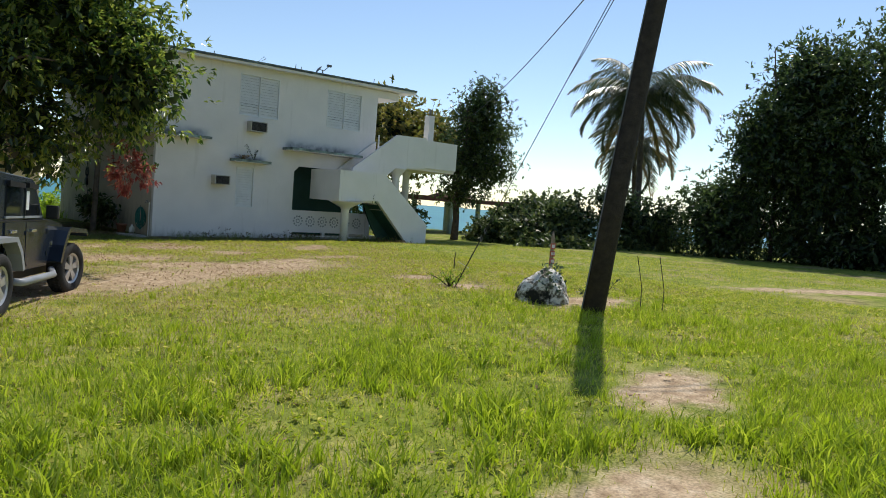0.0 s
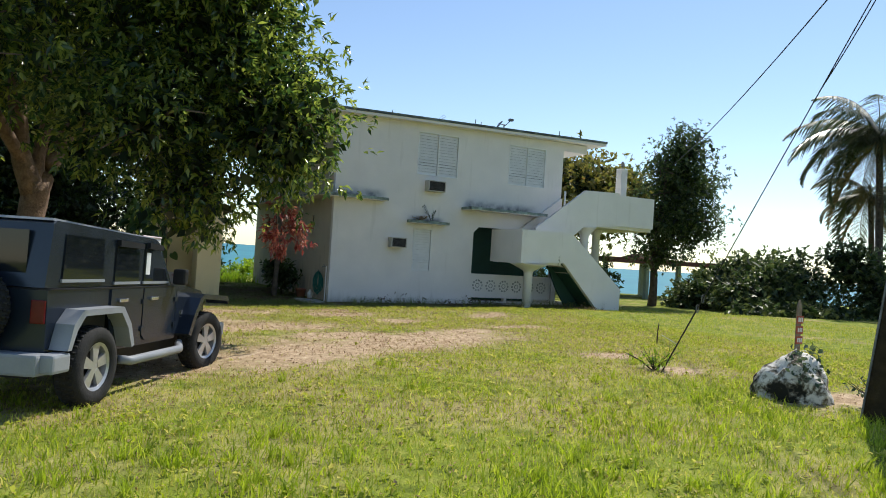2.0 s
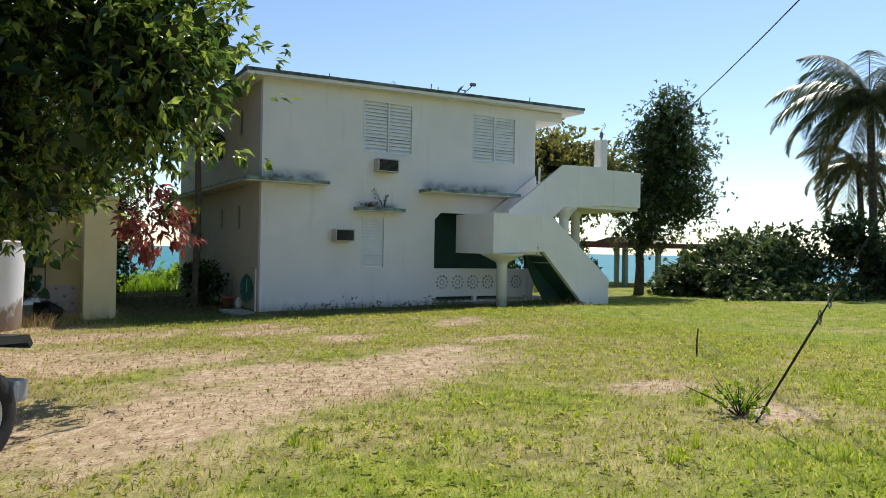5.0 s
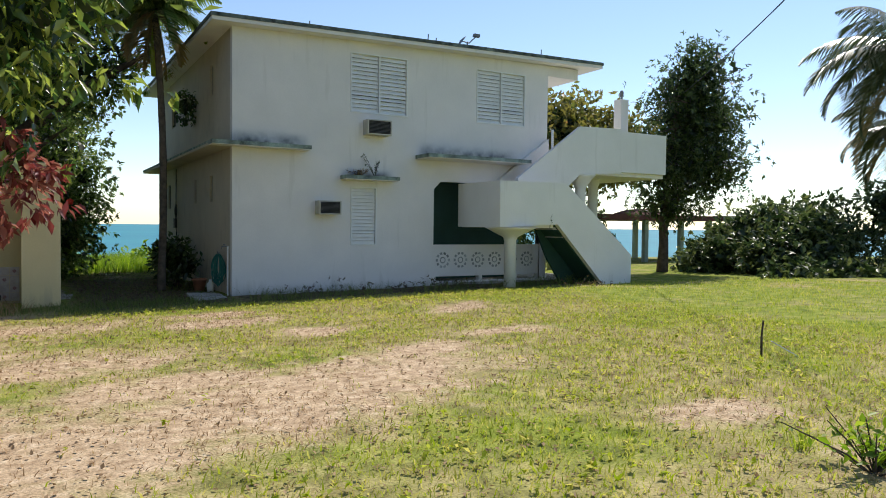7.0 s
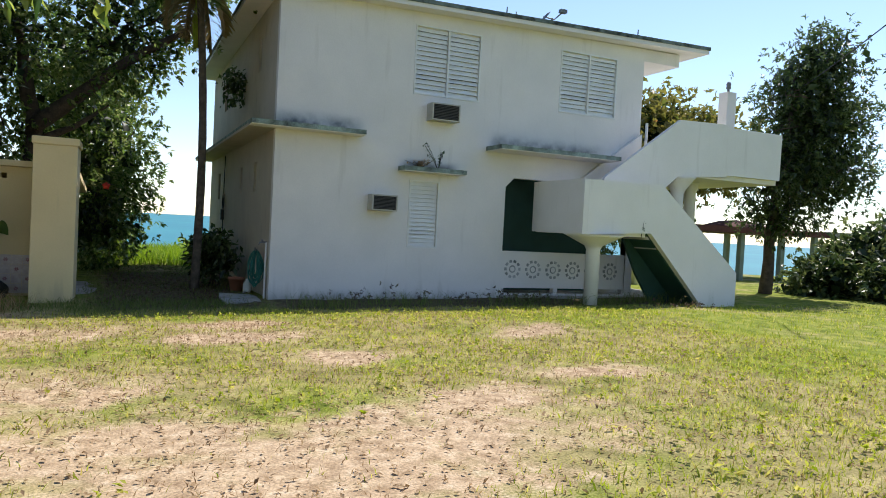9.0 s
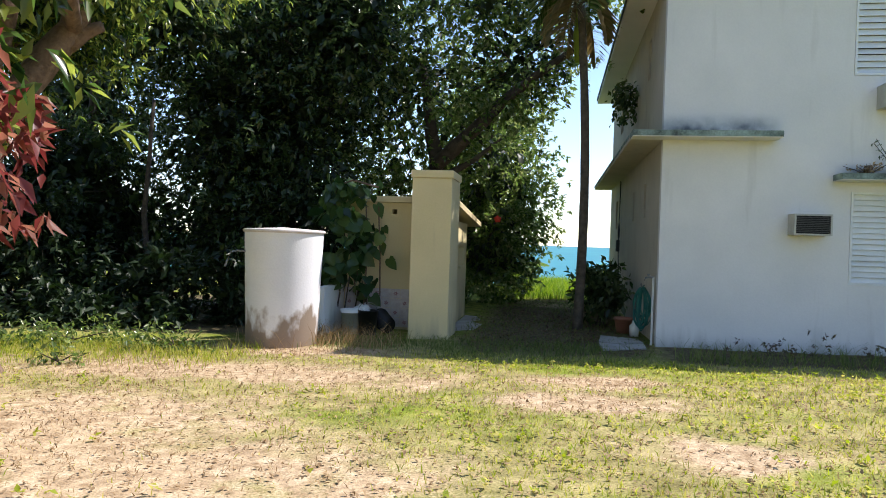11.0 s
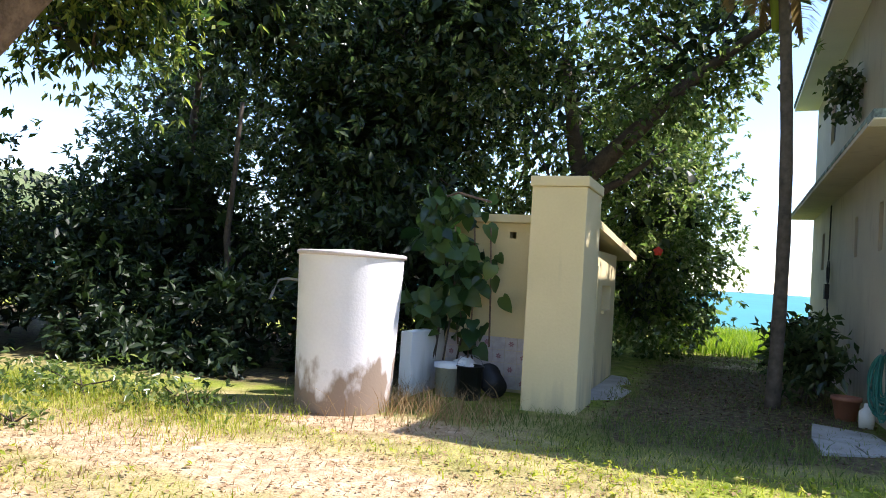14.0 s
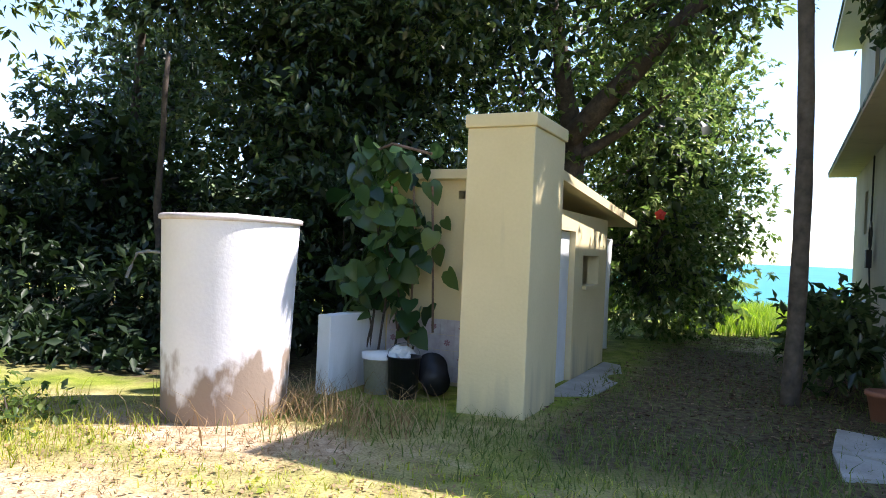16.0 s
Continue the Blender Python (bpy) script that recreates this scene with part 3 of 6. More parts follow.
# ledges
LEDGES = ((7.48, 9.40, 2.70, 0.32), (10.14, 11.36, 2.16, 0.32), (11.90, 14.6, 2.68, 0.62))
for i, (a, b, z, d) in enumerate(LEDGES):
    led = hpart("ledge", boxed((a, HY0 - d, z), (b, HY0 - 0.003, z + 0.07), None, 0.008), M_WHITE, "projecting concrete ledge")
    bm = bmesh.new()
    box(bm, (a - 0.004, HY0 - d - 0.004, z + 0.012), (b + 0.004, HY0 - 0.005, z + 0.09), HM)
    part("mouldy_edge", bm, M_MOULD, led, "green-grey mouldy ledge top")
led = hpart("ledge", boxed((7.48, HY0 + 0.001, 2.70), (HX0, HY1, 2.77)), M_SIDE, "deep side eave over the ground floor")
part("mouldy_edge", boxed((7.474, HY0 + 0.001, 2.745), (HX0, HY1 + 0.02, 2.79), HM), M_MOULD, led)


def louvre_window(u0, u1, w0, w1, y, rows, split):
    """A jalousie window: frame, mullion and tilted slats."""
    f = 0.03
    bm = panel(bmesh.new(), u0 + 0.002, u1 - 0.002, w0 + 0.002, w1 - 0.002, y - 0.012, y + 0.08, [(u0 + f, u1 - f, w0 + f, w1 - f)])
    if split:
        box(bm, ((u0 + u1) / 2 - 0.018, y - 0.011, w0 + f), ((u0 + u1) / 2 + 0.018, y + 0.079, w1 - f))
    win = hpart("window", bm, M_LOUVER, "white metal louvre window, shut")
    part("backing", boxed((u0 + f, y + 0.085, w0 + f), (u1 - f, y + 0.10, w1 - f), HM), M_DARK, win)
    h = (w1 - w0 - 2 * f) / rows
    halves = [(u0 + f, (u0 + u1) / 2 - 0.018), ((u0 + u1) / 2 + 0.018, u1 - f)] if split else [(u0 + f, u1 - f)]
    for a, b in halves:
        me = None
        for k in range(rows):
            z = w0 + f + (k + 0.5) * h
            if me is None:
                bm = boxed((-(b - a) / 2 + 0.003, -0.004, -h * 0.54), ((b - a) / 2 - 0.003, 0.004, h * 0.54))
                ob = part("slat", bm, M_LOUVER, win)
                me = ob.data
            else:
                ob = new("slat", me)
                ob.parent = win
            ob.matrix_local = HM @ pose((a + b) / 2, y + 0.04, z, -24 if k != 3 else -36)
    return win


louvre_window(*W1, HY0, 14, True)
louvre_window(*W2, HY0, 14, True)
louvre_window(*W3, HY0, 16, False)
for a, b, c, d in SLITS:
    hpart("window", panel(bmesh.new(), a + 0.003, b - 0.003, c + 0.003, d - 0.003, HX0 + 0.05, HX0 + 0.09, [(a + 0.03, b - 0.03, c + 0.03, d - 0.03)], axis=0), M_GREYM, "narrow side window")
    hpart("pane", boxed((HX0 + 0.1, a, c), (HX0 + 0.12, b, d)), M_DARK)

# porch parapet with round block ornaments
par = hpart("parapet", panel(bmesh.new(), 12.37, 15.35, -0.05, 0.80, HY0 + 0.02, HY0 + 0.14, [(12.45, 13.6, -0.02, 0.08), (13.7, 14.6, -0.02, 0.08), (14.7, 15.3, -0.02, 0.08)]), M_WHITE, "porch parapet with pierced ornamental blocks")
for k in range(6):
    bm = bmesh.new()
    cx = 12.63 + 0.47 * k
    lathe(bm, [(0.075, -0.012), (0.075, 0.0), (0.05, 0.0), (0.05, -0.012)], 16, HM @ pose(cx, HY0 + 0.018, 0.45, 90))
    for q in range(10):
        a = 2 * math.pi * q / 10
        box(bm, (-0.026, -0.006, -0.03), (0.026, 0.0, 0.03), HM @ pose(cx + 0.155 * math.cos(a), HY0 + 0.019, 0.45 + 0.155 * math.sin(a), 0, -math.degrees(a), 0))
    part("ornament", bm, M_STAIN, par, "ring of small pierced holes")
hpart("column", boxed((15.35, HY0 + 0.002, Z0), (15.53, HY0 + 0.18, 2.5)), M_STAIR)

# ---- outside stairs ----
YF, YM = 19.45, 20.30       # front faces of the lower and of the upper flight
LZ = 1.02                   # lower landing floor
stairs = empty("staircase", Matrix.Translation((15, 20, Z0)), "white concrete half-turn outside stairs with solid parapets", "stairs")
SM = Matrix.Translation((-15, -20, -Z0))


def spart(name, bm, material=None, label="", smooth=False):
    bmesh.ops.transform(bm, matrix=SM, verts=bm.verts)
    return part(name, bm, material or M_STAIR, stairs, label, smooth)



low = [(13.1, 2.18), (14.75, 2.19), (16.73, 0.59), (16.73, Z0), (16.15, Z0), (14.53, 1.28), (13.1, 1.21)]
spart("parapet", prism(bmesh.new(), low, YF, YF + 0.12), M_STAIR, "solid white parapet of the lower flight")
inner = [(14.2, 2.12), (14.7, 2.12), (16.68, 0.55), (16.68, Z0), (16.2, Z0), (14.5, 1.3), (14.2, 1.25)]
spart("parapet", prism(bmesh.new(), inner, YM - 0.12, YM - 0.002))
spart("soffit", prism(bmesh.new(), [(14.5, 1.27), (16.12, Z0), (16.28, Z0), (14.6, 1.36)], YF + 0.12, YM - 0.12), M_GREENWALL, "dark green underside of the lower flight")
spart("stair_wall", prism(bmesh.new(), [(14.45, 1.28), (14.52, 1.27), (16.13, -0.30), (15.45, Z0), (14.85, 0.5)], YM - 0.10, YM - 0.03), M_GREENWALL, "dark green wall under the lower flight")
spart("parapet", boxed((13.0, YF + 0.004, 1.21), (13.1, HY0 - 0.02, 2.18)), M_STAIR, "landing end parapet")
spart("landing", boxed((13.1, YF + 0.12, 1.2), (14.5, HY0 - 0.02, 1.34)))
for k in range(8):
    z = -0.18 + 0.175 * (k + 1)
    x = 16.65 - 0.27 * k
    spart("step", prism(bmesh.new(), [(x, z), (x - 0.27, z), (x - 0.27, z - 0.06), (x, z - 0.06)], YF + 0.12, YM - 0.12), M_CONC)
spart("step_base", boxed((16.1, YF + 0.02, Z0), (16.71, YM - 0.13, -0.12)), M_CONC)

spart("parapet", prism(bmesh.new(), [(14.06, 2.32), (15.87, 3.62), (17.2, 3.66), (17.2, 2.56), (15.87, 2.48), (14.5, 1.36), (14.06, 1.36)], YM, YM + 0.1), M_STAIR, "solid white parapet of the upper flight")
spart("parapet", prism(bmesh.new(), [(13.9, 2.2), (14.3, 2.5), (15.5, 3.36), (15.5, 2.4), (14.3, 1.36), (13.9, 1.36)], HY0 - 0.12, HY0 - 0.004))
for k in range(8):
    z = 1.34 + 0.17 * (k + 1)
    x = 14.15 + 0.24 * k
    spart("step", prism(bmesh.new(), [(x, z), (x + 0.24, z), (x + 0.24, z - 0.17), (x, z - 0.32)], YM + 0.1, HY0 - 0.12), M_CONC)
spart("balcony_floor", boxed((15.9, YM + 0.1, 2.50), (18.75, 25.0, 2.64)), M_STAIR, "balcony slab carried on columns")
spart("parapet", boxed((17.2, YM + 0.004, 2.60), (18.75, YM + 0.1, 3.60)), M_STAIR, "solid white balcony parapet")
spart("parapet", boxed((18.65, YM + 0.1, 2.64), (18.75, 25.0, 3.60)))


def flared_column(x, y, z1, w=0.13, flare=0.4, top=0.35):
    bm = bmesh.new()
    z0 = gz(x, y) - 0.1
    lathe(bm, [(0.0, z0), (w, z0), (w, z1 - top), (w * 1.25, z1 - top * 0.75), (w + flare * 0.45, z1 - top * 0.2), (w + flare * 0.6, z1), (0.0, z1)], 20, Matrix.Translation((x, y, 0)))
    spart("column", bm, M_STAIR, "round column with a flared head", True)


flared_column(13.55, 19.85, 1.21, 0.13, 0.75, 0.28)
flared_column(16.15, 20.6, 2.5)
flared_column(17.45, 21.6, 2.5, 0.13, 0.1, 0.2)
flared_column(18.5, 24.6, 2.5, 0.13, 0.1, 0.2)
spart("post", boxed((18.36, 21.55, 2.64), (18.63, 21.82, 4.70)), M_STAIR, "square post standing up from the balcony")
spart("conduit", tube(bmesh.new(), [(15.6, 21.02, 2.7), (15.6, 21.02, 3.6)], 0.03, 6), M_LOUVER)
spart("insulator", lathe(bmesh.new(), [(0.0, 4.7), (0.03, 4.7), (0.03, 4.78), (0.06, 4.8), (0.045, 4.86), (0.06, 4.9), (0.03, 4.96), (0.0, 4.97)], 12, Matrix.Translation((18.5, 21.68, 0))), M_GREYM, "small cable insulator on the post top", True)
# paved strip past the stair foot
tagged(put("pavement", prism(bmesh.new(), [(16.2, 20.4), (20.6, 19.6), (21.4, 21.5), (16.4, 24.0)], -0.45, -0.10, 2), M_CONC), "worn concrete paving beside the stairs", "paving", kind="structure")


# ---- air conditioners ----
def air_conditioner(x0, x1, z0, z1, y0):
    u = empty("air_conditioner", Matrix.Translation((x0, y0, z0)), "beige window air conditioner with a dark rear grille", "air conditioner", "window air conditioners")
    w, h, d = x1 - x0, z1 - z0, HY0 - y0
    part("casing", panel(bmesh.new(), 0, w, 0, h, 0, d, [(0.022, w - 0.022, 0.022, h - 0.022)]), M_BEIGEM, u, "dirty beige metal casing")
    part("backing", boxed((0.024, 0.03, 0.024), (w - 0.024, d, h - 0.024)), M_DARK, u)
    me = None
    for k in range(9):
        z = 0.045 + (h - 0.09) * k / 8
        if me is None:
            ob = part("fin", boxed((0.024, 0.010, -0.005), (w - 0.024, 0.03, 0.005)), M_TRIMG, u)
            me = ob.data
        else:
            ob = new("fin", me)
            ob.parent = u
        ob.location = (0, 0, z)
    return u


air_conditioner(10.64, 11.19, 3.12, 3.43, 20.88)
air_conditioner(9.59, 10.06, 1.43, 1.71, 20.88)


# ---- pillar, shed and tank ----
def cream_pillar():
    x0, x1, y0, y1 = 4.41, 5.03, 20.97, 21.86
    z0 = gz(4.7, 21.4) - 0.15
    t = empty("pillar", Matrix.Translation((x0, y0, z0)), "tall square cream-painted masonry pillar beside the shed", "pillar")
    part("shaft", boxed((0.02, 0.02, 0), (x1 - x0 - 0.02, y1 - y0 - 0.02, 2.10 - z0), None, 0.012), M_CREAM, t)
    part("cap", boxed((0, 0, 2.10 - z0), (x1 - x0, y1 - y0, 2.21 - z0), None, 0.014), M_CREAM, t)


cream_pillar()


def shed():
    z0 = gz(4, 23) - 0.12
    t = empty("shed", Matrix.Translation((3.1, 22.0, z0)), "small cream-painted block wash shed with a flat roof", "shed")
    m = Matrix.Translation((-3.1, -22.0, -z0))

    def sp(name, bm, material, label="", smooth=False):
        bmesh.ops.transform(bm, matrix=m, verts=bm.verts)
        return part(name, bm, material, t, label, smooth)
    front = sp("wall", panel(bmesh.new(), 3.14, 4.8, z0, 1.78, 22.0, 22.14, [(3.91, 3.99, 1.60, 1.68)]), M_CREAM, "cream front wall with a small round vent")
    sp("wall", panel(bmesh.new(), 22.14, 24.6, z0, 1.55, 4.66, 4.80, [(22.35, 23.1, -0.25, 1.35), (23.45, 24.2, 0.75, 1.1)], axis=0), M_CREAM, "side wall with a doorway")
    sp("wall", boxed((3.14, 24.46, z0), (4.66, 24.6, 1.5)), M_CREAM)
    sp("wall", boxed((3.14, 22.14, z0), (3.28, 24.46, 1.5)), M_CREAM)
    sp("roof", prism(bmesh.new(), [(21.9, 1.79), (25.7, 1.52), (25.7, 1.61), (21.9, 1.88)], 3.0, 4.96, 0), M_CREAM, "thin sloping roof slab with a chipped edge")
    sp("door", boxed((4.70, 22.36, z0 + 0.05), (4.74, 23.08, 1.34)), M_LOUVER, "pale grey shed door")
    sp("shelf", boxed((4.60, 23.46, 0.72), (4.84, 24.19, 0.76)), M_CREAM)
    me = None
    for i in range(9):
        for j in range(4):
            x, z = 3.25 + 0.152 * i, -0.12 + 0.152 * j
            if x > 4.38:
                continue
            if me is None:
                bm = boxed((-0.074, -0.008, -0.074), (0.074, 0.0, 0.074))
                ob = part("tile", bm, M_TILE, front)
                me = ob.data
            else:
                ob = new("tile", me)
                ob.parent = front
            ob.matrix_local = m @ Matrix.Translation((x, 21.998, z))
    for i in range(8):
        for j in range(4):
            cx, cz = 3.25 + 0.152 * i, -0.12 + 0.152 * j
            if (i + j) % 2:
                continue
            bm = bmesh.new()
            for q in range(6):
                a = q * 1.047 + 0.3 * i
                box(bm, (-0.008, -0.003, 0.006), (0.008, 0.0, 0.032), pose(cx, 21.989, cz, 0, math.degrees(a), 0))
            sp("flower_print", bm, M_PINK, "faded pink flower print on a tile")
    sp("low_wall", boxed((3.02, 21.0, z0), (3.16, 21.995, 0.46), None, 0.01), M_STAIR, "low white side wall of the wash place")
    sp("apron", prism(bmesh.new(), [(4.82, 22.0), (5.22, 22.3), (5.30, 23.4), (5.05, 24.5), (4.82, 24.6)], z0, -0.22, 2), M_CONC, "rough concrete apron")


M_PINK = surf("faded_pink_print", (0.42, 0.22, 0.25), (0.30, 0.15, 0.18), 9.0, 0.4, 0.05)
shed()
part_pipe = put("pipe_post", tube(bmesh.new(), [(4.50, 26.0, -0.4), (4.52, 25.9, 0.6), (4.56, 25.8, 1.35)], 0.045, 10), M_LOUVER, smooth=True)
tagged(part_pipe, "white plastic pipe standing in the ground beside the shed", "pipe")


def tank_material():
    m = wall_paint("stained_white_tank", (0.84, 0.82, 0.83), (0.74, 0.72, 0.74), (0.30, 0.23, 0.175), -0.25, 0.55, 0.55, 0.71, 0.14, 1.5)
    return m


M_TANK = tank_material()
M_TANKRIM = surf("tank_rim", (0.72, 0.66, 0.65), (0.55, 0.48, 0.47), 6.0, 0.7, 0.1)


def water_tank():
    x, y = 2.94, 19.93
    t = empty("water_tank", pose(x, y, gz(x, y) - 0.04), "white cylindrical water tank with a brown stained foot", "water tank")
    prof = [(0.0, 0.0), (0.46, 0.0), (0.465, 0.03), (0.49, 0.8), (0.515, 1.52)]
    part("shell", lathe(bmesh.new(), prof, 48), M_TANK, t, smooth=True)
    part("rim", lathe(bmesh.new(), [(0.517, 1.515), (0.535, 1.52), (0.537, 1.55), (0.52, 1.56), (0.0, 1.59)], 48), M_TANKRIM, t, "grey-pink rim and lid", True)
    bm = tube(bmesh.new(), [(-0.40, -0.28, 1.26), (-0.50, -0.35, 1.27), (-0.56, -0.40, 1.25), (-0.60, -0.42, 1.14), (-0.62, -0.44, 1.06)], 0.013, 7)
    part("pipe", bm, M_GREYM, t, "bent outlet pipe")


water_tank()


def bucket(x, y, r, h, tilt, material, label, lid=None):
    t = empty("bucket", pose(x, y, gz(x, y) + (0.0 if not tilt else r * 0.95), tilt, 0, 35), label, "bucket")
    part("pail", lathe(bmesh.new(), [(0, 0.004), (r * 0.85, 0.0), (r, h), (r * 1.06, h), (r * 1.06, h + 0.015), (r * 0.96, h + 0.01), (r * 0.82, 0.02), (0, 0.02)], 24), material, t, smooth=True)
    if lid:
        part("lid", lathe(bmesh.new(), [(r * 1.09, h - 0.02), (r * 1.1, h + 0.03), (0, h + 0.045)], 24), lid, t, "white lid", True)
    else:
        bm = tube(bmesh.new(), [(r * math.cos(a), 0.02, h + 0.01 + 0.12 * math.sin(a)) for a in np.linspace(0, math.pi, 9)], 0.004, 5)
        part("handle", bm, M_GREYM, t)


M_BLACKP = surf("black_plastic", (0.022, 0.022, 0.026), (0.014, 0.014, 0.016), 8.0, 0.4, 0.1)
bucket(3.47, 21.36, 0.15, 0.34, 0, M_CONC, "old paint bucket with a white lid", M_LOUVER)
bucket(3.74, 21.34, 0.15, 0.36, 0, M_BLACKP, "black plastic bucket beside the shed wall")
bucket(4.02, 21.45, 0.15, 0.34, -78, M_BLACKP, "black plastic bucket lying on its side")
bag = empty("plastic_bag", pose(3.60, 21.50, 0.08), "crumpled white plastic bag on the buckets", "bag")
bm = bmesh.new()
bmesh.ops.create_icosphere(bm, subdivisions=3, radius=0.14)
for v in bm.verts:
    v.co *= 1 + 0.35 * noise.noise(v.co * 14)
    v.co.z *= 0.75
part("film", bm, M_LOUVER, bag)
# broken slab, tap, hose and pots by the house corner
slab = empty("concrete_slab", pose(7.42, 21.2, gz(7.42, 21.2) - 0.12), "cracked concrete slab on the ground by the house corner", "slab")
for pts in ([(-0.25, -0.62), (0.1, -0.5), (0.05, -0.1), (-0.27, 0.0)], [(0.12, -0.49), (0.34, -0.35), (0.36, 0.1), (0.07, -0.08)], [(-0.27, 0.02), (0.05, -0.07), (0.36, 0.13), (0.3, 0.55), (-0.2, 0.75)]):
    part("piece", prism(bmesh.new(), pts, 0.0, 0.10 + 0.012 * len(pts), 2), M_CONC, slab)
hose = empty("garden_hose", pose(7.80, 21.72, 0.62, 0, 0, 62), "coiled green garden hose hanging on the side wall", "hose")
M_HOSE = surf("green_hose", (0.02, 0.16, 0.13), (0.012, 0.10, 0.085), 9.0, 0.4, 0.1)
for k in range(13):
    w, h = 0.022 + 0.0085 * ((k * 5) % 13), 0.40 + 0.02 * ((k * 7) % 13)
    off = -0.02 - 0.012 * (k % 4)
    bm = tube(bmesh.new(), [(off + 0.012 * math.sin(2 * a + k), w * math.sin(a) * (1.1 - 0.3 * math.cos(a)) + 0.008 * math.sin(k), -h / 2 * (1 - math.cos(a))) for a in np.linspace(0, 2 * math.pi, 20)], 0.011, 6, 0, False)
    part("loop", bm, M_HOSE, hose, smooth=True)
part("hook", tube(bmesh.new(), [(0.02, 0, 0.02), (-0.08, 0, 0.0), (-0.1, 0, 0.05)], 0.012, 6), M_GREYM, hose)
tap = empty("garden_tap", pose(7.88, 21.32, 0.78), "brass garden tap on a white standpipe", "tap")
part("standpipe", tube(bmesh.new(), [(0, 0, -1.05), (0, 0, 0.0)], 0.016, 8), M_LOUVER, tap)
part("spout", tube(bmesh.new(), [(0.01, 0, 0.0), (-0.06, 0, 0.0), (-0.11, 0, -0.01), (-0.12, 0, -0.05)], 0.014, 8), M_GREYM, tap)
part("handle", boxed((-0.08, -0.035, 0.02), (-0.05, 0.035, 0.045), None, 0.004), M_GREYM, tap)
meter = empty("cable_coil", pose(7.90, 27.0, 1.55), "coil of black cable hanging on the side wall", "cable")
bm = bmesh.new()
for k in range(5):
    tube(bm, [(-0.03, (0.12 + 0.01 * k) * math.sin(a), (0.14 + 0.012 * k) * math.cos(a)) for a in np.linspace(0, 2 * math.pi, 16)], 0.012, 5, 0, False)
tube(bm, [(-0.02, 0.02, 1.1), (-0.03, 0.0, 0.1), (-0.03, 0.02, -0.4), (-0.03, -0.3, -1.0)], 0.012, 5)
box(bm, (-0.08, -0.08, -0.45), (-0.01, 0.08, -0.2))
part("cable", bm, M_WIRE, meter)
pot = empty("flower_pot", pose(7.62, 22.7, gz(7.6, 22.7)), "small terracotta pot by the side wall", "flower pot")
part("pot", lathe(bmesh.new(), [(0, 0), (0.1, 0), (0.14, 0.22), (0.155, 0.22), (0.155, 0.26), (0.13, 0.26), (0.12, 0.2), (0, 0.2)], 20), surf("terracotta", (0.36, 0.16, 0.10), (0.25, 0.11, 0.07)), pot, smooth=True)
tagged(put("white_bottle", lathe(bmesh.new(), [(0, 0), (0.07, 0), (0.075, 0.16), (0.03, 0.21), (0.03, 0.25), (0, 0.25)], 16, Matrix.Translation((7.74, 22.2, gz(7.7, 22.2)))), M_LOUVER, smooth=True), "white plastic bottle by the side wall", "bottle")

# ---- things on the house ----
dish = empty("satellite_dish", pose(13.3, 21.3, 5.27), "small grey satellite dish on the roof edge", "satellite dish")
bm = lathe(bmesh.new(), [(0.0, 0.0), (0.09, 0.012), (0.16, 0.045), (0.164, 0.05), (0.09, 0.025), (0, 0.012)], 24, pose(-0.2, 0, 0.2, 15, 128, 0))
part("reflector", bm, M_GREYM, dish, smooth=True)
part("arm", tube(bmesh.new(), [(-0.2, 0, 0.2), (0.05, 0, 0.18), (0.24, 0, 0.36)], 0.014, 6), M_GREYM, dish)
part("receiver", boxed((0.17, -0.05, 0.34), (0.32, 0.05, 0.41), None, 0.008), M_GREYM, dish)
part("mast", tube(bmesh.new(), [(0, 0, -0.02), (0, 0, 0.2)], 0.02, 6), M_GREYM, dish)
for x, hgt in ((9.4, 0.10), (12.1, 0.16), (12.3, 0.10), (15.2, 0.16)):
    z = 5.13 + (x - 7.46) * 0.025
    tagged(put("rebar_stub", tube(bmesh.new(), [(x, 21.0, z - 0.02), (x + 0.01, 21.0, z + hgt)], 0.012, 5), M_GREYM), "rusty steel stub on the roof edge", "rod", "roof stubs")
aerial = empty("roof_aerial", pose(11.6, 22.6, 5.2), "thin bent wire aerial on the roof", "aerial")
part("wire", tube(bmesh.new(), [(0, 0, 0), (0.05, 0, 0.35), (0.25, 0, 0.55), (0.32, 0, 0.5), (0.15, 0, 0.38)], 0.008, 5), M_GREYM, aerial)


def weed(name, x, y, z, n, hgt, spread, material, label, leaf=0.06, category="weed"):
    t = empty(name, Matrix.Translation((x, y, z)), label, category)
    bm, pts = bmesh.new(), []
    for k in range(n):
        a = 6.28 * noise.random()
        lean = spread * noise.random()
        top = Vector((math.cos(a) * lean, math.sin(a) * lean, hgt * (0.6 + 0.4 * noise.random())))
        tube(bm, [(0, 0, -0.02), top * 0.5 + Vector((0, 0, 0.05 * hgt)), top], [0.006, 0.005, 0.003], 4)
        for q in range(10):
            u = 0.3 + 0.7 * noise.random()
            pts.append(tuple(top * u + Vector((noise.random() - 0.5, noise.random() - 0.5, noise.random() - 0.5)) * leaf * 1.2))
    tagged(part("stem", bm, M_BARKD, t), kind="stuff")
    tagged(leaves("leaf", np.array(pts), leaf, material, t, 0.45), kind="stuff")


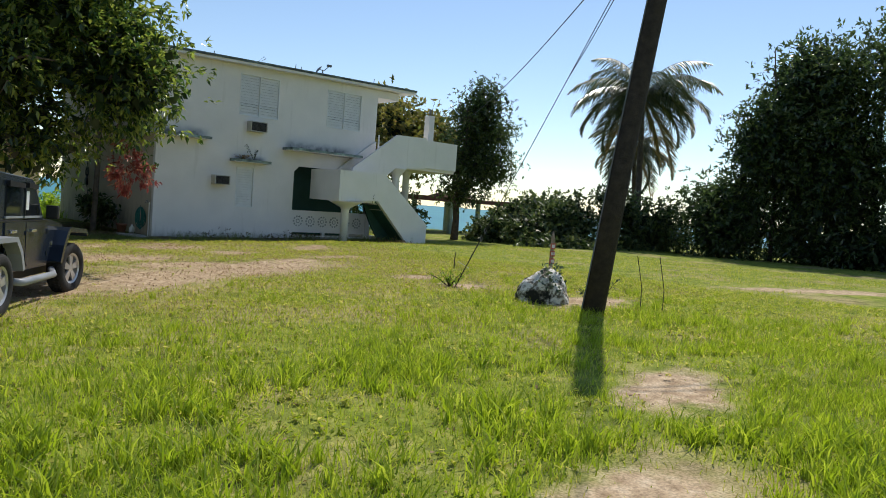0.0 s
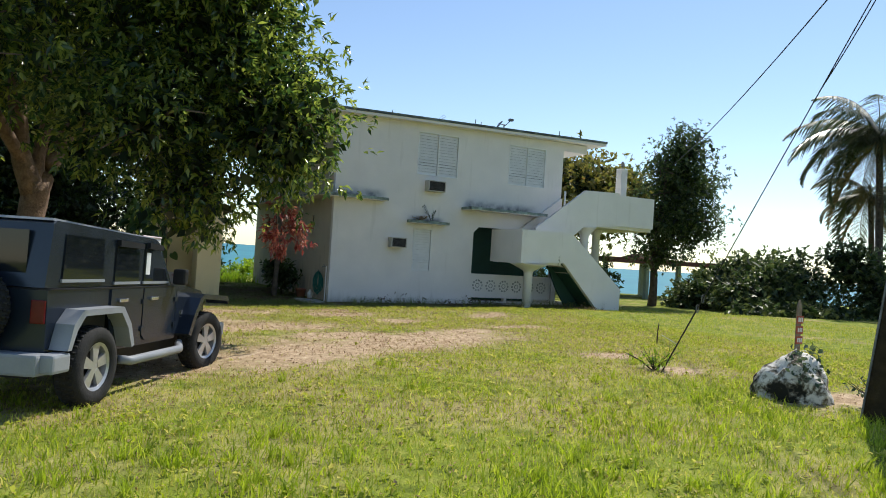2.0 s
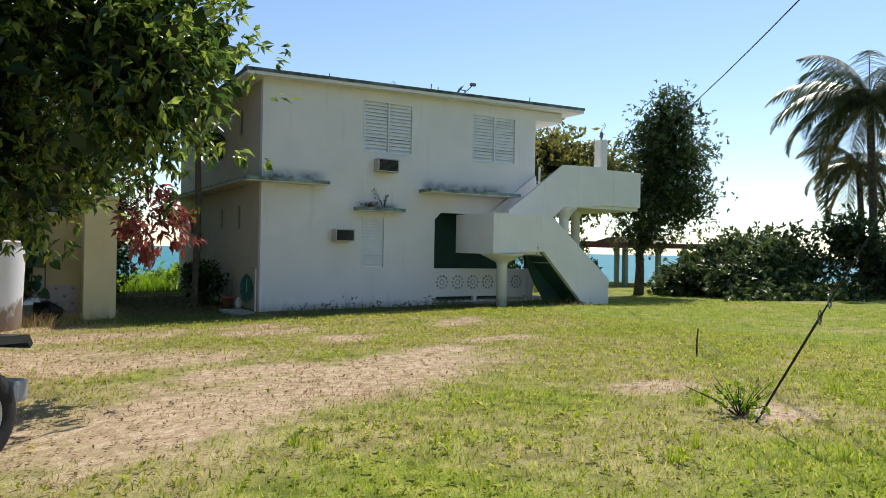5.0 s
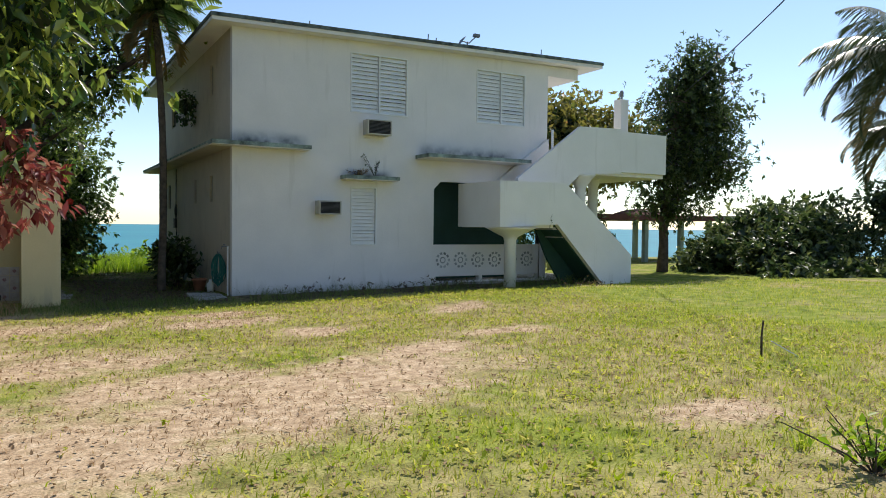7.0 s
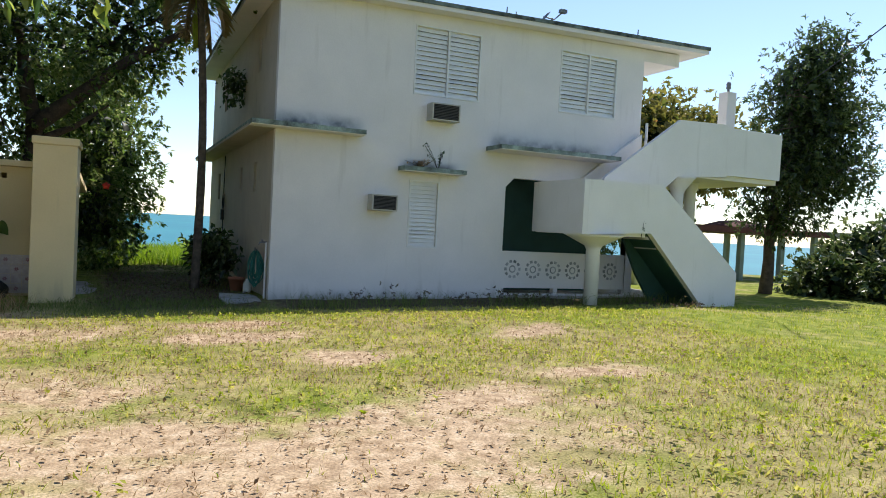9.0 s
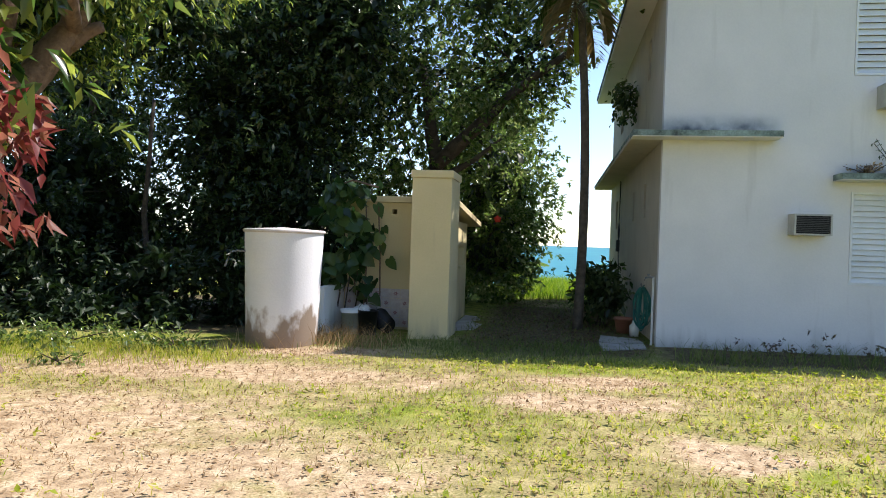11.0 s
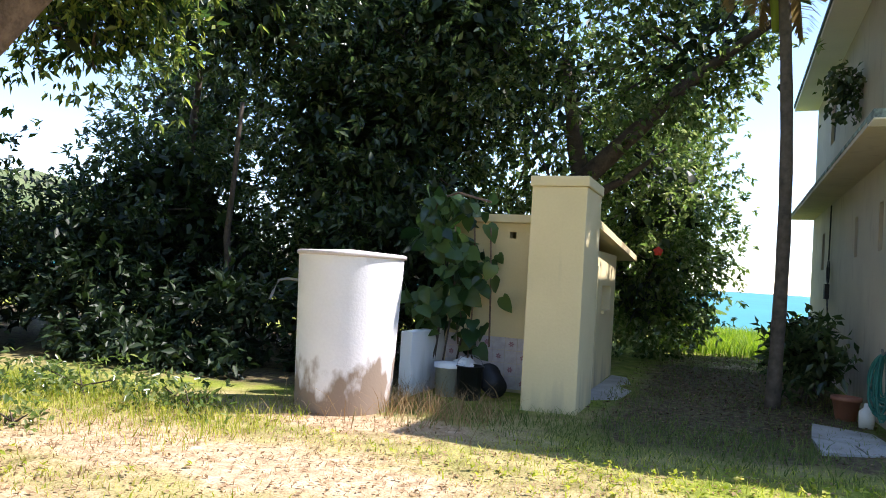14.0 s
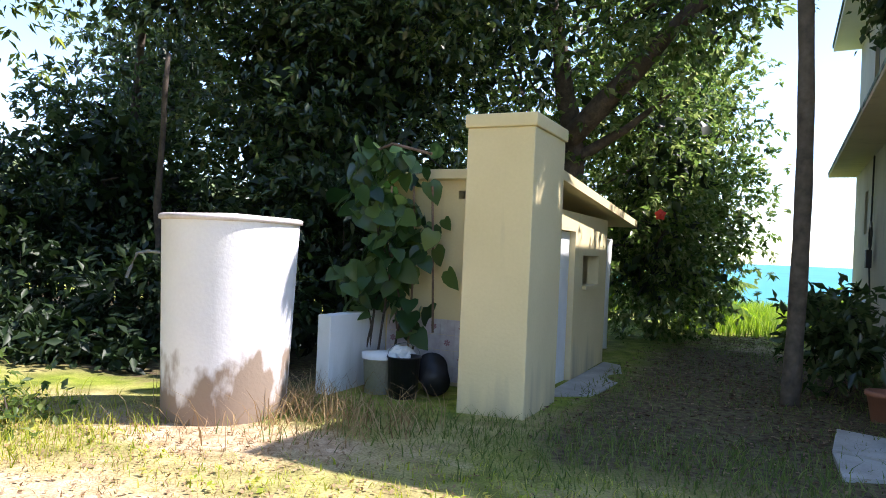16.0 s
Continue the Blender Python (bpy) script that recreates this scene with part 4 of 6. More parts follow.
weed("ledge_plant", 10.85, 20.98, 2.24, 5, 0.50, 0.28, M_L_GREY, "small wild plant growing on the window ledge")
weed("ledge_plant", 10.5, 20.98, 2.24, 16, 0.16, 0.3, M_BLADE_DRY, "dry brown tuft growing on the window ledge", 0.05)
weed("stair_plant", 14.35, 19.50, 1.22, 3, 0.30, 0.1, M_L_GREY, "small plant growing from the stair wall")
p, o = crown_points([(7.75, 24.6, 3.95, 0.2, 0.35, 0.45, 420)], 24, 0.1)
wp = empty("wall_plant", pose(7.9, 24.6, 3.6), "dark leafy plant hanging on the upper side wall", "plant")
leaves("foliage", p - np.array((7.9, 24.6, 3.6)), 0.12, M_L_DARK, wp, 0.5, 0.6, o)


# ---- trees ----
mango = tree("mango_tree", (0.97, 16.92, -0.3),
             [[(0.97, 16.92, -0.4, 0.34), (0.97, 16.92, 0.0, 0.25), (0.99, 16.92, 1.3, 0.2), (1.02, 16.95, 2.1, 0.21)],
              [(1.02, 16.95, 1.85, 0.17), (1.29, 17.22, 2.6, 0.15), (1.59, 17.52, 3.25, 0.14), (1.87, 17.22, 4.2, 0.1), (2.87, 15.32, 5.3, 0.04)],
              [(0.97, 16.92, 1.9, 0.18), (0.79, 16.80, 2.7, 0.15), (0.62, 16.62, 4.0, 0.11), (0.37, 15.72, 6.0, 0.05)],
              [(1.00, 16.97, 2.0, 0.14), (1.09, 17.02, 2.8, 0.11), (1.17, 17.12, 3.6, 0.09), (0.97, 18.52, 5.0, 0.05)],
              [(0.87, 16.82, 2.4, 0.12), (-0.03, 15.92, 3.8, 0.09), (-1.43, 14.72, 4.8, 0.04)],
              [(1.59, 17.52, 3.2, 0.09), (2.97, 15.12, 3.9, 0.06), (3.97, 13.72, 3.4, 0.025)],
              [(1.55, 17.48, 3.05, 0.085), (1.69, 17.54, 3.2, 0.08), (1.83, 17.60, 3.28, 0.06)]],
             [(1.2, 15.4, 5.6, 3.6, 3.4, 2.6, 16000), (3.2, 13.8, 4.4, 1.9, 1.7, 1.9, 8000), (4.2, 13.1, 3.0, 0.9, 0.8, 1.1, 2200),
              (-1.5, 14.0, 4.6, 2.4, 2.4, 2.2, 7000), (2.5, 13.2, 2.9, 1.2, 1.0, 0.8, 2500), (-0.5, 12.5, 3.6, 1.8, 1.4, 1.2, 4500), (1.5, 18.5, 5.5, 2.5, 2.2, 1.8, 5000), (3.0, 13.0, 5.6, 1.4, 1.3, 1.3, 4200), (3.8, 11.7, 5.6, 1.2, 1.0, 0.8, 2400), (3.2, 13.6, 1.95, 0.6, 0.5, 0.65, 1300), (-0.6, 19.8, 3.8, 1.5, 0.8, 0.7, 1500), (4.3, 12.9, 2.9, 0.6, 0.6, 1.2, 1500), (0.2, 18.9, 4.3, 1.6, 1.0, 0.9, 2200), (-0.6, 19.2, 5.1, 2.2, 1.5, 1.3, 3500), (-3.2, 18.0, 4.6, 2.4, 2.0, 1.4, 4000)],
             M_BARK, M_L_MANGO, 0.135, "big spreading mango tree with dense dark foliage", 60, 0.28, 0.45, 0.36, droop=0.5, twigs=60, fill=0.06, dense=1.5)
p, o = crown_points([(4.45, 13.0, 1.42, 0.3, 0.24, 0.38, 620), (4.4, 13.05, 1.95, 0.12, 0.12, 0.2, 60)], 24, 0.07)
leaves("young_leaves", p - np.array((0.97, 16.92, -0.3)), 0.105, M_L_RED, mango, 0.36, 0.9, o, tuft=6)["label"] = "hanging sprays of young red leaves"
back = tree("sea_grape_tree", (3.9, 26.0, -0.4),
            [[(3.9, 26.0, -0.4, 0.24), (3.9, 25.95, 1.5, 0.2), (3.95, 25.9, 2.9, 0.17), (3.6, 25.6, 5.0, 0.06)],
             [(3.95, 25.7, 2.8, 0.17), (4.9, 25.3, 3.6, 0.13), (5.9, 24.9, 4.4, 0.09), (7.0, 24.6, 5.1, 0.05)],
             [(3.95, 25.9, 2.5, 0.1), (4.7, 25.8, 2.9, 0.06), (5.3, 25.9, 3.4, 0.02)]],
            [(2.8, 26.0, 4.6, 2.8, 2.2, 2.6, 14000), (4.9, 27.4, 2.8, 1.2, 1.3, 2.2, 6000), (5.6, 25.4, 4.8, 1.3, 1.3, 1.2, 3500), (5.0, 30.2, 2.3, 1.5, 1.4, 2.7, 10000), (4.4, 30.5, 4.6, 2.0, 1.6, 1.6, 5000), (5.0, 27.7, 1.2, 1.2, 1.2, 1.6, 5500), (2.4, 26.6, 1.6, 2.2, 1.0, 1.9, 6000), (4.4, 28.6, 1.5, 1.2, 1.2, 1.8, 5000), (6.3, 25.3, 6.2, 1.5, 1.4, 0.9, 3500), (4.9, 24.3, 6.2, 1.8, 1.2, 1.0, 4000)],
            M_BARKD, M_L_HEDGE, 0.125, "dense glossy evergreen tree beside the shed", 50, 0.26, 0.5, 0.5, twigs=70, fill=0.025, dense=1.15)
thick = tree("thicket", (-3.0, 24.0, -0.4),
             [[(-3.0, 24.0, -0.4, 0.14), (-2.9, 23.9, 2.0, 0.1), (-2.6, 23.8, 4.5, 0.05)], [(-0.6, 22.6, -0.3, 0.06), (-0.7, 22.5, 1.5, 0.05), (-0.5, 22.4, 3.5, 0.03)]],
             [(0.5, 24.5, 3.4, 2.6, 1.6, 3.6, 15000), (-3.0, 23.6, 1.7, 2.4, 1.6, 2.0, 10000), (-7.5, 21.5, 1.3, 3.0, 2.0, 1.5, 7000), (-11, 18, 1.5, 3.0, 3.0, 1.8, 5000), (-3.0, 25.2, 0.8, 6.0, 1.0, 1.6, 6000), (1.0, 23.6, 1.2, 1.6, 0.8, 1.4, 5000), (-1.5, 23.4, 5.6, 2.4, 1.4, 1.8, 5000), (2.0, 24.4, 5.4, 2.0, 1.2, 2.0, 6000), (-6.0, 17.5, 3.6, 2.6, 1.8, 3.0, 7000), (-9.0, 13.0, 3.4, 2.6, 2.6, 3.0, 6000), (-5.5, 20.5, 1.5, 2.0, 1.6, 1.6, 5000), (-0.8, 26.8, 5.5, 3.6, 1.8, 2.4, 6000), (-4.5, 26.0, 4.2, 2.4, 1.6, 1.8, 4000)],
             M_BARKD, M_L_DARK, 0.15, "dark tangled thicket of trees and shrubs", 50, 0.32, 0.4, 0.42, category="thicket", twigs=60, fill=0.16, dense=1.2)
side_tree = tree("beach_tree", (21.0, 22.4, -0.3),
                 [[(21.0, 22.4, -0.3, 0.17), (20.8, 22.2, 1.2, 0.13), (20.4, 21.8, 2.6, 0.1), (20.2, 21.3, 4.4, 0.05)], [(20.8, 22.2, 1.2, 0.09), (21.4, 22.0, 2.6, 0.06), (21.8, 21.8, 4.0, 0.03)]],
                 [(20.9, 21.3, 4.2, 1.4, 1.3, 1.7, 8000), (20.6, 20.9, 5.6, 0.75, 0.75, 0.9, 2200), (21.6, 21.5, 2.9, 1.3, 1.3, 1.0, 4000), (20.2, 21.5, 3.0, 0.9, 0.9, 0.9, 2500), (20.7, 21.9, 1.9, 0.9, 0.8, 0.6, 1300), (21.9, 21.2, 4.4, 0.7, 0.6, 0.5, 700), (19.9, 21.2, 4.9, 0.6, 0.6, 0.6, 700)],
                 M_BARKD, M_L_DARK, 0.12, "upright dark-leaved tree beside the balcony", 40, 0.26, 0.2, 0.4, twigs=50, fill=0.03, dense=1.5)
almond = tree("sea_almond_tree", (24.5, 32.0, -0.6),
              [[(24.5, 32.0, -0.6, 0.2), (24.4, 31.8, 2.0, 0.15), (24.0, 31.5, 4.0, 0.08)]],
              [(22.8, 31, 5.0, 4.4, 2.2, 2.0, 10000), (27, 31, 4.8, 2.6, 2.0, 1.8, 5000), (20.5, 30, 3.0, 2, 2, 1.8, 4000)],
              M_BARKD, M_L_ALMOND, 0.26, "sea almond tree with green and rusty leaves", 26, 0.4, 0.5, 0.55)
right = tree("bamboo_thicket", (32.0, 10.0, -0.2),
             [[(32.0, 10.0, -0.2, 0.15), (32.2, 10.1, 4.0, 0.1), (31.5, 10.0, 8.0, 0.03)], [(30.0, 13.0, -0.2, 0.1), (30.0, 13.2, 5.0, 0.06), (29.6, 13.5, 8.6, 0.02)]],
             [(31.0, 11.5, 3.6, 2.4, 3.0, 3.8, 14000), (32.0, 7.0, 3.6, 3.0, 3.5, 4.6, 13000), (30.6, 12.2, 7.0, 1.8, 2.2, 2.2, 6000), (31.5, 8.5, 8.0, 2.4, 3.0, 2.2, 7000), (29.6, 14.8, 1.6, 1.9, 2.0, 2.2, 6000), (34, 0, 3.5, 3.0, 5.0, 4.6, 6000), (30.3, 9.0, 0.6, 1.6, 5.5, 1.1, 6000), (29.4, 13.4, 4.6, 1.2, 1.4, 2.4, 4000)],
             M_BARKD, M_L_DARK, 0.23, "tall dark wall of leafy trees", 40, 0.42, 0.45, 0.35, category="thicket", fill=0.18, dense=1.4)
bush = tree("sea_grape_bush", (27.0, 21.5, -0.4),
            [[(27.0, 21.5, -0.4, 0.08), (27, 21.4, 1.0, 0.04), (27, 21.3, 2.0, 0.02)]],
            [(22.6, 22.0, 0.3, 0.9, 0.8, 0.75, 2200), (24.7, 22.2, 0.8, 1.6, 1.2, 1.2, 4000), (27.0, 21.6, 0.9, 2.6, 1.8, 1.5, 6500), (23.6, 20.4, 0.3, 1.3, 1.0, 0.9, 3000), (30, 18.6, 0.9, 2.4, 2.2, 1.5, 6000), (25.0, 20.6, 0.9, 1.2, 1.2, 1.0, 2500), (22.8, 19.2, -0.1, 1.5, 0.7, 0.3, 1300), (25.4, 18.4, -0.1, 2.2, 0.8, 0.35, 2000), (28.2, 19.6, 1.9, 1.0, 0.9, 1.0, 1500)],
            M_BARKD, leafy("shore_leaf", ((0.03, 0.055, 0.02), (0.07, 0.10, 0.035), (0.15, 0.17, 0.06)), 0.4, 0.3), 0.2, "low green shrubs along the lawn edge", 26, 0.26, 0.4, 0.5, category="shrub")


def palm(name, foot, top, r0, r1, fronds, length, leaf, label, dead=0, lift=0.9):
    foot, top = Vector(foot), Vector(top)
    t = empty(name, Matrix.Translation(foot), label, "palm tree")
    bm = bmesh.new()
    pts, rad = [], []
    for i in range(15):
        u = i / 14
        q = foot.lerp(top, u) + Vector((0.12 * math.sin(3 * u), 0.1 * math.sin(2.4 * u + 1) - 0.08, 0))
        pts.append(q - foot)
        rad.append((r0 + (r1 - r0) * u) * (1 + 0.5 * max(0, 0.1 - u) * 8 * 0.4) * (1.04 if i % 2 else 0.97))
    tube(bm, pts, rad, 12)
    part("trunk", bm, M_PALMBARK, t, smooth=True)
    head = pts[-1]
    for k in range(fronds + dead):
        old = k >= fronds
        a = 2.399 * k + 0.3
        rise = -0.9 if old else lift - 1.5 * ((k + 0.5) / fronds) + 0.15 * math.sin(7.0 * k)
        ln = length * (0.8 + 0.3 * noise.random())
        d = Vector((math.cos(a), math.sin(a), 0))
        mid, p, slope = [], head.copy(), rise
        for i in range(15):
            mid.append(p.copy())
            p = p + (d * math.cos(slope) + Vector((0, 0, math.sin(slope)))) * ln / 14
            slope -= 0.13 if not old else 0.04
        bm = tube(bmesh.new(), mid, [0.022 * (1 - i / 17) for i in range(15)], 4, 0, False)
        fr = part("frond", bm, leaf if not old else M_L_DRYPALM, t)
        v, idx = [], []
        sd = d.cross(Vector((0, 0, 1)))
        for i in range(1, 14):
            for s2 in range(4):
                u = (i + s2 / 4) / 14
                j = min(13, i)
                q = mid[j].lerp(mid[j + 1] if j < 14 else mid[j], s2 / 4)
                wl = length * 0.28 * math.sin(math.pi * min(1, 0.16 + u * 0.84)) + 0.05
                for s in (-1, 1):
                    out = (sd * s * 0.8 + d * 0.55 + Vector((0, 0, -0.45 - 0.5 * noise.random()))).normalized()
                    tip = q + out * wl * (0.8 + 0.4 * noise.random())
                    knee = q.lerp(tip, 0.5) + Vector((0, 0, 0.1 * wl))
                    w = d * 0.03
                    n0 = len(v)
                    v += [q - w, q + w, knee + w, knee - w, tip]
                    idx += [n0, n0 + 1, n0 + 2, n0, n0 + 2, n0 + 3, n0 + 3, n0 + 2, n0 + 4]
        me = raw_mesh("foliage", np.array([tuple(q) for q in v]), 3, np.array(idx), leaf if not old else M_L_DRYPALM)
        lf = new("foliage", me)
        lf.parent = fr
    return t


palm("coconut_palm", (32.6, 20.9, -0.4), (32.4, 21.3, 7.6), 0.17, 0.13, 36, 4.4, M_L_PALM, "windblown coconut palm with ragged fronds", 5, 1.25)
palm("coconut_palm", (35.0, 22.6, -0.6), (34.6, 22.9, 5.4), 0.15, 0.11, 18, 3.0, M_L_PALM, "distant coconut palm by the shore", 3)
slender = palm("slender_palm", (6.90, 22.95, -0.35), (6.72, 22.72, 5.5), 0.08, 0.06, 16, 1.45, M_L_HEDGE, "slender palm close to the house side wall", 5, 1.6)
part("crownshaft", tube(bmesh.new(), [(-0.13, -0.13, 4.55), (-0.15, -0.15, 5.0), (-0.10, -0.16, 5.75)], [0.066, 0.085, 0.06], 10), M_L_BRIGHT, slender, "smooth green crownshaft", True)

# ---- utility pole ----
pole = empty("utility_pole", Matrix.Translation((8.08, 6.38, 0.0)), "leaning dark creosoted wooden utility pole", "utility pole")
part("shaft", tube(bmesh.new(), [(0, 0, -0.3), (0.09 * 2, -0.083 * 2, 2), (0.09 * 4, -0.083 * 4, 4), (0.09 * 6.1, -0.083 * 6.1, 6.1)], [0.15, 0.14, 0.13, 0.12], 14, 0.06), M_POLE, pole, smooth=True)

# ---- parked car ----
M_CAR = surf("slate_blue_car_paint", (0.026, 0.037, 0.056), (0.021, 0.030, 0.046), 1.5, 0.24, 0.0, 30, 0.35, 2, 0.5)
M_FLARE = surf("silver_grey_plastic", (0.30, 0.32, 0.34), (0.25, 0.27, 0.29), 3.0, 0.45, 0.03)
M_BUMPER = surf("pale_silver_plastic", (0.30, 0.315, 0.335), (0.24, 0.255, 0.275), 3.0, 0.42, 0.03)
M_RUBBER = surf("tyre_rubber", (0.030, 0.029, 0.028), (0.018, 0.018, 0.018), 14.0, 0.85, 0.3, 60)
M_ALLOY = surf("silver_alloy", (0.55, 0.55, 0.56), (0.45, 0.45, 0.46), 8.0, 0.35, 0.03, 40, 0.6)
M_TRIMB = surf("black_trim", (0.018, 0.018, 0.02), (0.012, 0.012, 0.013), 8.0, 0.5, 0.1)
M_CHROME = surf("chrome", (0.65, 0.65, 0.66), (0.55, 0.55, 0.56), 8.0, 0.18, 0.0, 40, 0.9)
M_TAIL = surf("red_tail_lens", (0.14, 0.008, 0.012), (0.09, 0.005, 0.008), 8.0, 0.2, 0.0)
M_GLASS = bpy.data.materials.new("tinted_glass")
M_GLASS.use_nodes = True
gb = M_GLASS.node_tree.nodes["Principled BSDF"]
gb.inputs["Base Color"].default_value = (0.012, 0.015, 0.018, 1)
gb.inputs["Roughness"].default_value, gb.inputs["Specular IOR Level"].default_value = 0.04, 0.4


def wheel(name, x, y, z, parent, side, turn=0.0):
    """A wheel whose axle runs along the car's y; side: -1 shows the rim to the right."""
    t = new(name)
    t.parent = parent
    t.matrix_local = pose(x, y, z, 0, 0, turn)
    m = pose(0, 0, 0, 90 * side * -1, 0, 0)
    bm = bmesh.new()
    for k in range(40):
        a = 2 * math.pi * k / 40
        for s in (-0.06, 0.0, 0.06):
            box(bm, (0.396, -0.012, s - 0.022), (0.411, 0.012, s + 0.022), m @ pose(0, 0, 0, 0, 0, math.degrees(a) + 30 * s))
    part("tyre", lathe(bm, [(0.235, -0.09), (0.25, -0.115), (0.33, -0.125), (0.385, -0.11), (0.40, -0.08), (0.403, 0.0), (0.40, 0.08), (0.385, 0.11), (0.33, 0.125), (0.25, 0.115), (0.235, 0.09)], 40, m), M_RUBBER, t, smooth=True)
    bm = lathe(bmesh.new(), [(0.235, -0.09), (0.21, -0.08), (0.205, 0.0), (0.215, 0.09), (0.245, 0.105), (0.236, 0.085)], 40, m)
    lathe(bm, [(0.0, 0.085), (0.06, 0.085), (0.07, 0.06), (0.0, 0.03)], 20, m)
    for k in range(5):
        prism(bm, [(0.05, -0.035), (0.225, -0.065), (0.225, 0.065), (0.05, 0.035)], 0.055, 0.088, 2, m @ pose(0, 0, 0, 0, 0, 72 * k + 18))
    part("rim", bm, M_ALLOY, t, "silver five-spoke alloy rim")
    part("brake_disc", lathe(bmesh.new(), [(0, 0.02), (0.19, 0.02), (0.19, 0.0), (0, 0.0)], 24, m), M_TRIMB, t)
    return t


def rounded(bm, width):
    """Soften the outer edges of a panel."""
    sharp = [e for e in bm.edges if len(e.link_faces) == 2 and e.calc_face_angle(0) > 0.45]
    bmesh.ops.bevel(bm, geom=sharp, offset=width, segments=2, affect="EDGES", clamp_overlap=True)
    return bm


def car():
    c = empty("car", pose(1.269, 9.518, -0.184, 0, 1.35, 58.9) @ Matrix.Scale(0.827, 4), "dark slate-blue four-door off-road car parked on the grass", "car")
    tub = [(-0.66, 0.55), (-0.68, 1.17), (2.0, 1.19), (2.08, 1.12), (2.08, 0.50), (0.62, 0.50), (0.52, 0.72), (0.36, 0.95), (-0.36, 0.95), (-0.50, 0.75), (-0.54, 0.55)]
    body = part("body", rounded(prism(bmesh.new(), tub, -0.74, 0.74), 0.018), M_CAR, c)
    part("belt_line", boxed((-0.66, -0.752, 1.172), (1.98, 0.752, 1.184)), M_TRIMB, body, "dark seam under the hard top")
    part("hood", rounded(prism(bmesh.new(), [(2.05, 0.6), (2.05, 1.19), (2.6, 1.17), (3.20, 1.08), (3.33, 0.98), (3.33, 0.55)], -0.60, 0.60), 0.05), M_CAR, c, "raised hood")
    part("grille", boxed((3.32, -0.55, 0.58), (3.36, 0.55, 1.0), None, 0.01), M_TRIMB, c)
    part("front_bumper", boxed((3.36, -0.85, 0.42), (3.58, 0.85, 0.62), None, 0.04), M_FLARE, c)
    top = [(-0.67, 1.19), (-0.60, 1.79), (-0.52, 1.82), (1.46, 1.75), (1.56, 1.71), (1.98, 1.19)]
    part("hard_top", rounded(prism(bmesh.new(), top, -0.70, 0.70), 0.03), M_CAR, c, "slate-blue hard top")
    # Pale skin over the slate-blue top: sunlight on the roof put into the colour.
    part("roof_panel", rounded(prism(bmesh.new(), [(-0.56, 1.822), (1.5, 1.748), (1.5, 1.765), (-0.54, 1.845)], -0.655, 0.655), 0.007), M_FLARE, c, "pale roof skin with painted sunlight")
    part("windscreen", prism(bmesh.new(), [(1.60, 1.69), (1.99, 1.22), (2.005, 1.225), (1.615, 1.70)], -0.62, 0.62), M_GLASS, c)
    part("chassis", boxed((-0.5, -0.5, 0.32), (3.3, 0.5, 0.52)), M_TRIMB, c)
    for s in (-1, 1):
        def sided(a, b):
            return (s * a, s * b) if s > 0 else (-b, -a)
        ya, yb = sided(0.701, 0.712)
        for nm, pts in (("window", [(-0.42, 1.27), (0.30, 1.27), (0.28, 1.69), (-0.40, 1.70)]), ("window", [(0.54, 1.24), (1.08, 1.24), (1.06, 1.63), (0.54, 1.64)]), ("window", [(1.20, 1.24), (1.84, 1.24), (1.56, 1.60), (1.50, 1.63), (1.20, 1.63)])):
            g = part(nm, prism(bmesh.new(), pts, ya, yb), M_GLASS, c, "dark tinted side window")
            lo = [(pts[0][0] - 0.02, pts[0][1] - 0.03), (pts[1][0] + 0.02, pts[1][1] - 0.03), (pts[1][0] + 0.02, pts[1][1]), (pts[0][0] - 0.02, pts[0][1])]
            part("window_strip", prism(bmesh.new(), lo, *sided(0.701, 0.722)), M_FLARE, g)
        for a, b in ((0.56, 1.10), (1.24, 1.86)):
            part("visor", prism(bmesh.new(), [(a, 1.63), (b - 0.26 * (a > 1), 1.62), (b - 0.28 * (a > 1), 1.68), (a, 1.70)], *sided(0.702, 0.745)), M_TRIMB, c, "dark rain visor")
        for pts in ([(0.42, 0.60), (0.50, 0.56), (1.12, 0.56), (1.12, 1.16), (0.42, 1.16)], [(1.15, 0.62), (1.24, 0.55), (1.98, 0.55), (1.98, 1.16), (1.15, 1.16)]):
            d = part("door", rounded(prism(bmesh.new(), pts, *sided(0.741, 0.757)), 0.006), M_CAR, c)
            hx = pts[0][0] + 0.14
            part("handle", boxed((hx, sided(0.756, 0.79)[0], 1.02), (hx + 0.17, sided(0.756, 0.79)[1], 1.06), None, 0.008), M_CHROME, d, "chrome door handle")
            for hz in (0.66, 0.98):
                part("hinge", boxed((pts[2][0] - 0.02, sided(0.756, 0.775)[0], hz), (pts[2][0] + 0.07, sided(0.756, 0.775)[1], hz + 0.06), None, 0.006), M_CAR, d)
        flare = [(0.66, 0.56), (0.56, 0.80), (0.38, 0.99), (-0.38, 0.99), (-0.52, 0.86), (-0.60, 0.62), (-0.54, 0.62), (-0.46, 0.80), (-0.34, 0.93), (0.34, 0.93), (0.50, 0.76), (0.60, 0.54)]
        # Sun glare on the rear flare is put into its pale colour.
        part("fender", rounded(prism(bmesh.new(), flare, *sided(0.742, 0.93)), 0.018), M_BUMPER, c, "rear fender flare, pale with painted sun glare")
        ff = [(2.10, 0.56), (2.24, 0.80), (2.42, 1.02), (2.56, 1.07), (3.42, 1.02), (3.48, 0.94), (3.44, 0.90), (3.40, 0.95), (2.56, 1.00), (2.48, 0.95), (2.32, 0.76), (2.18, 0.52)]
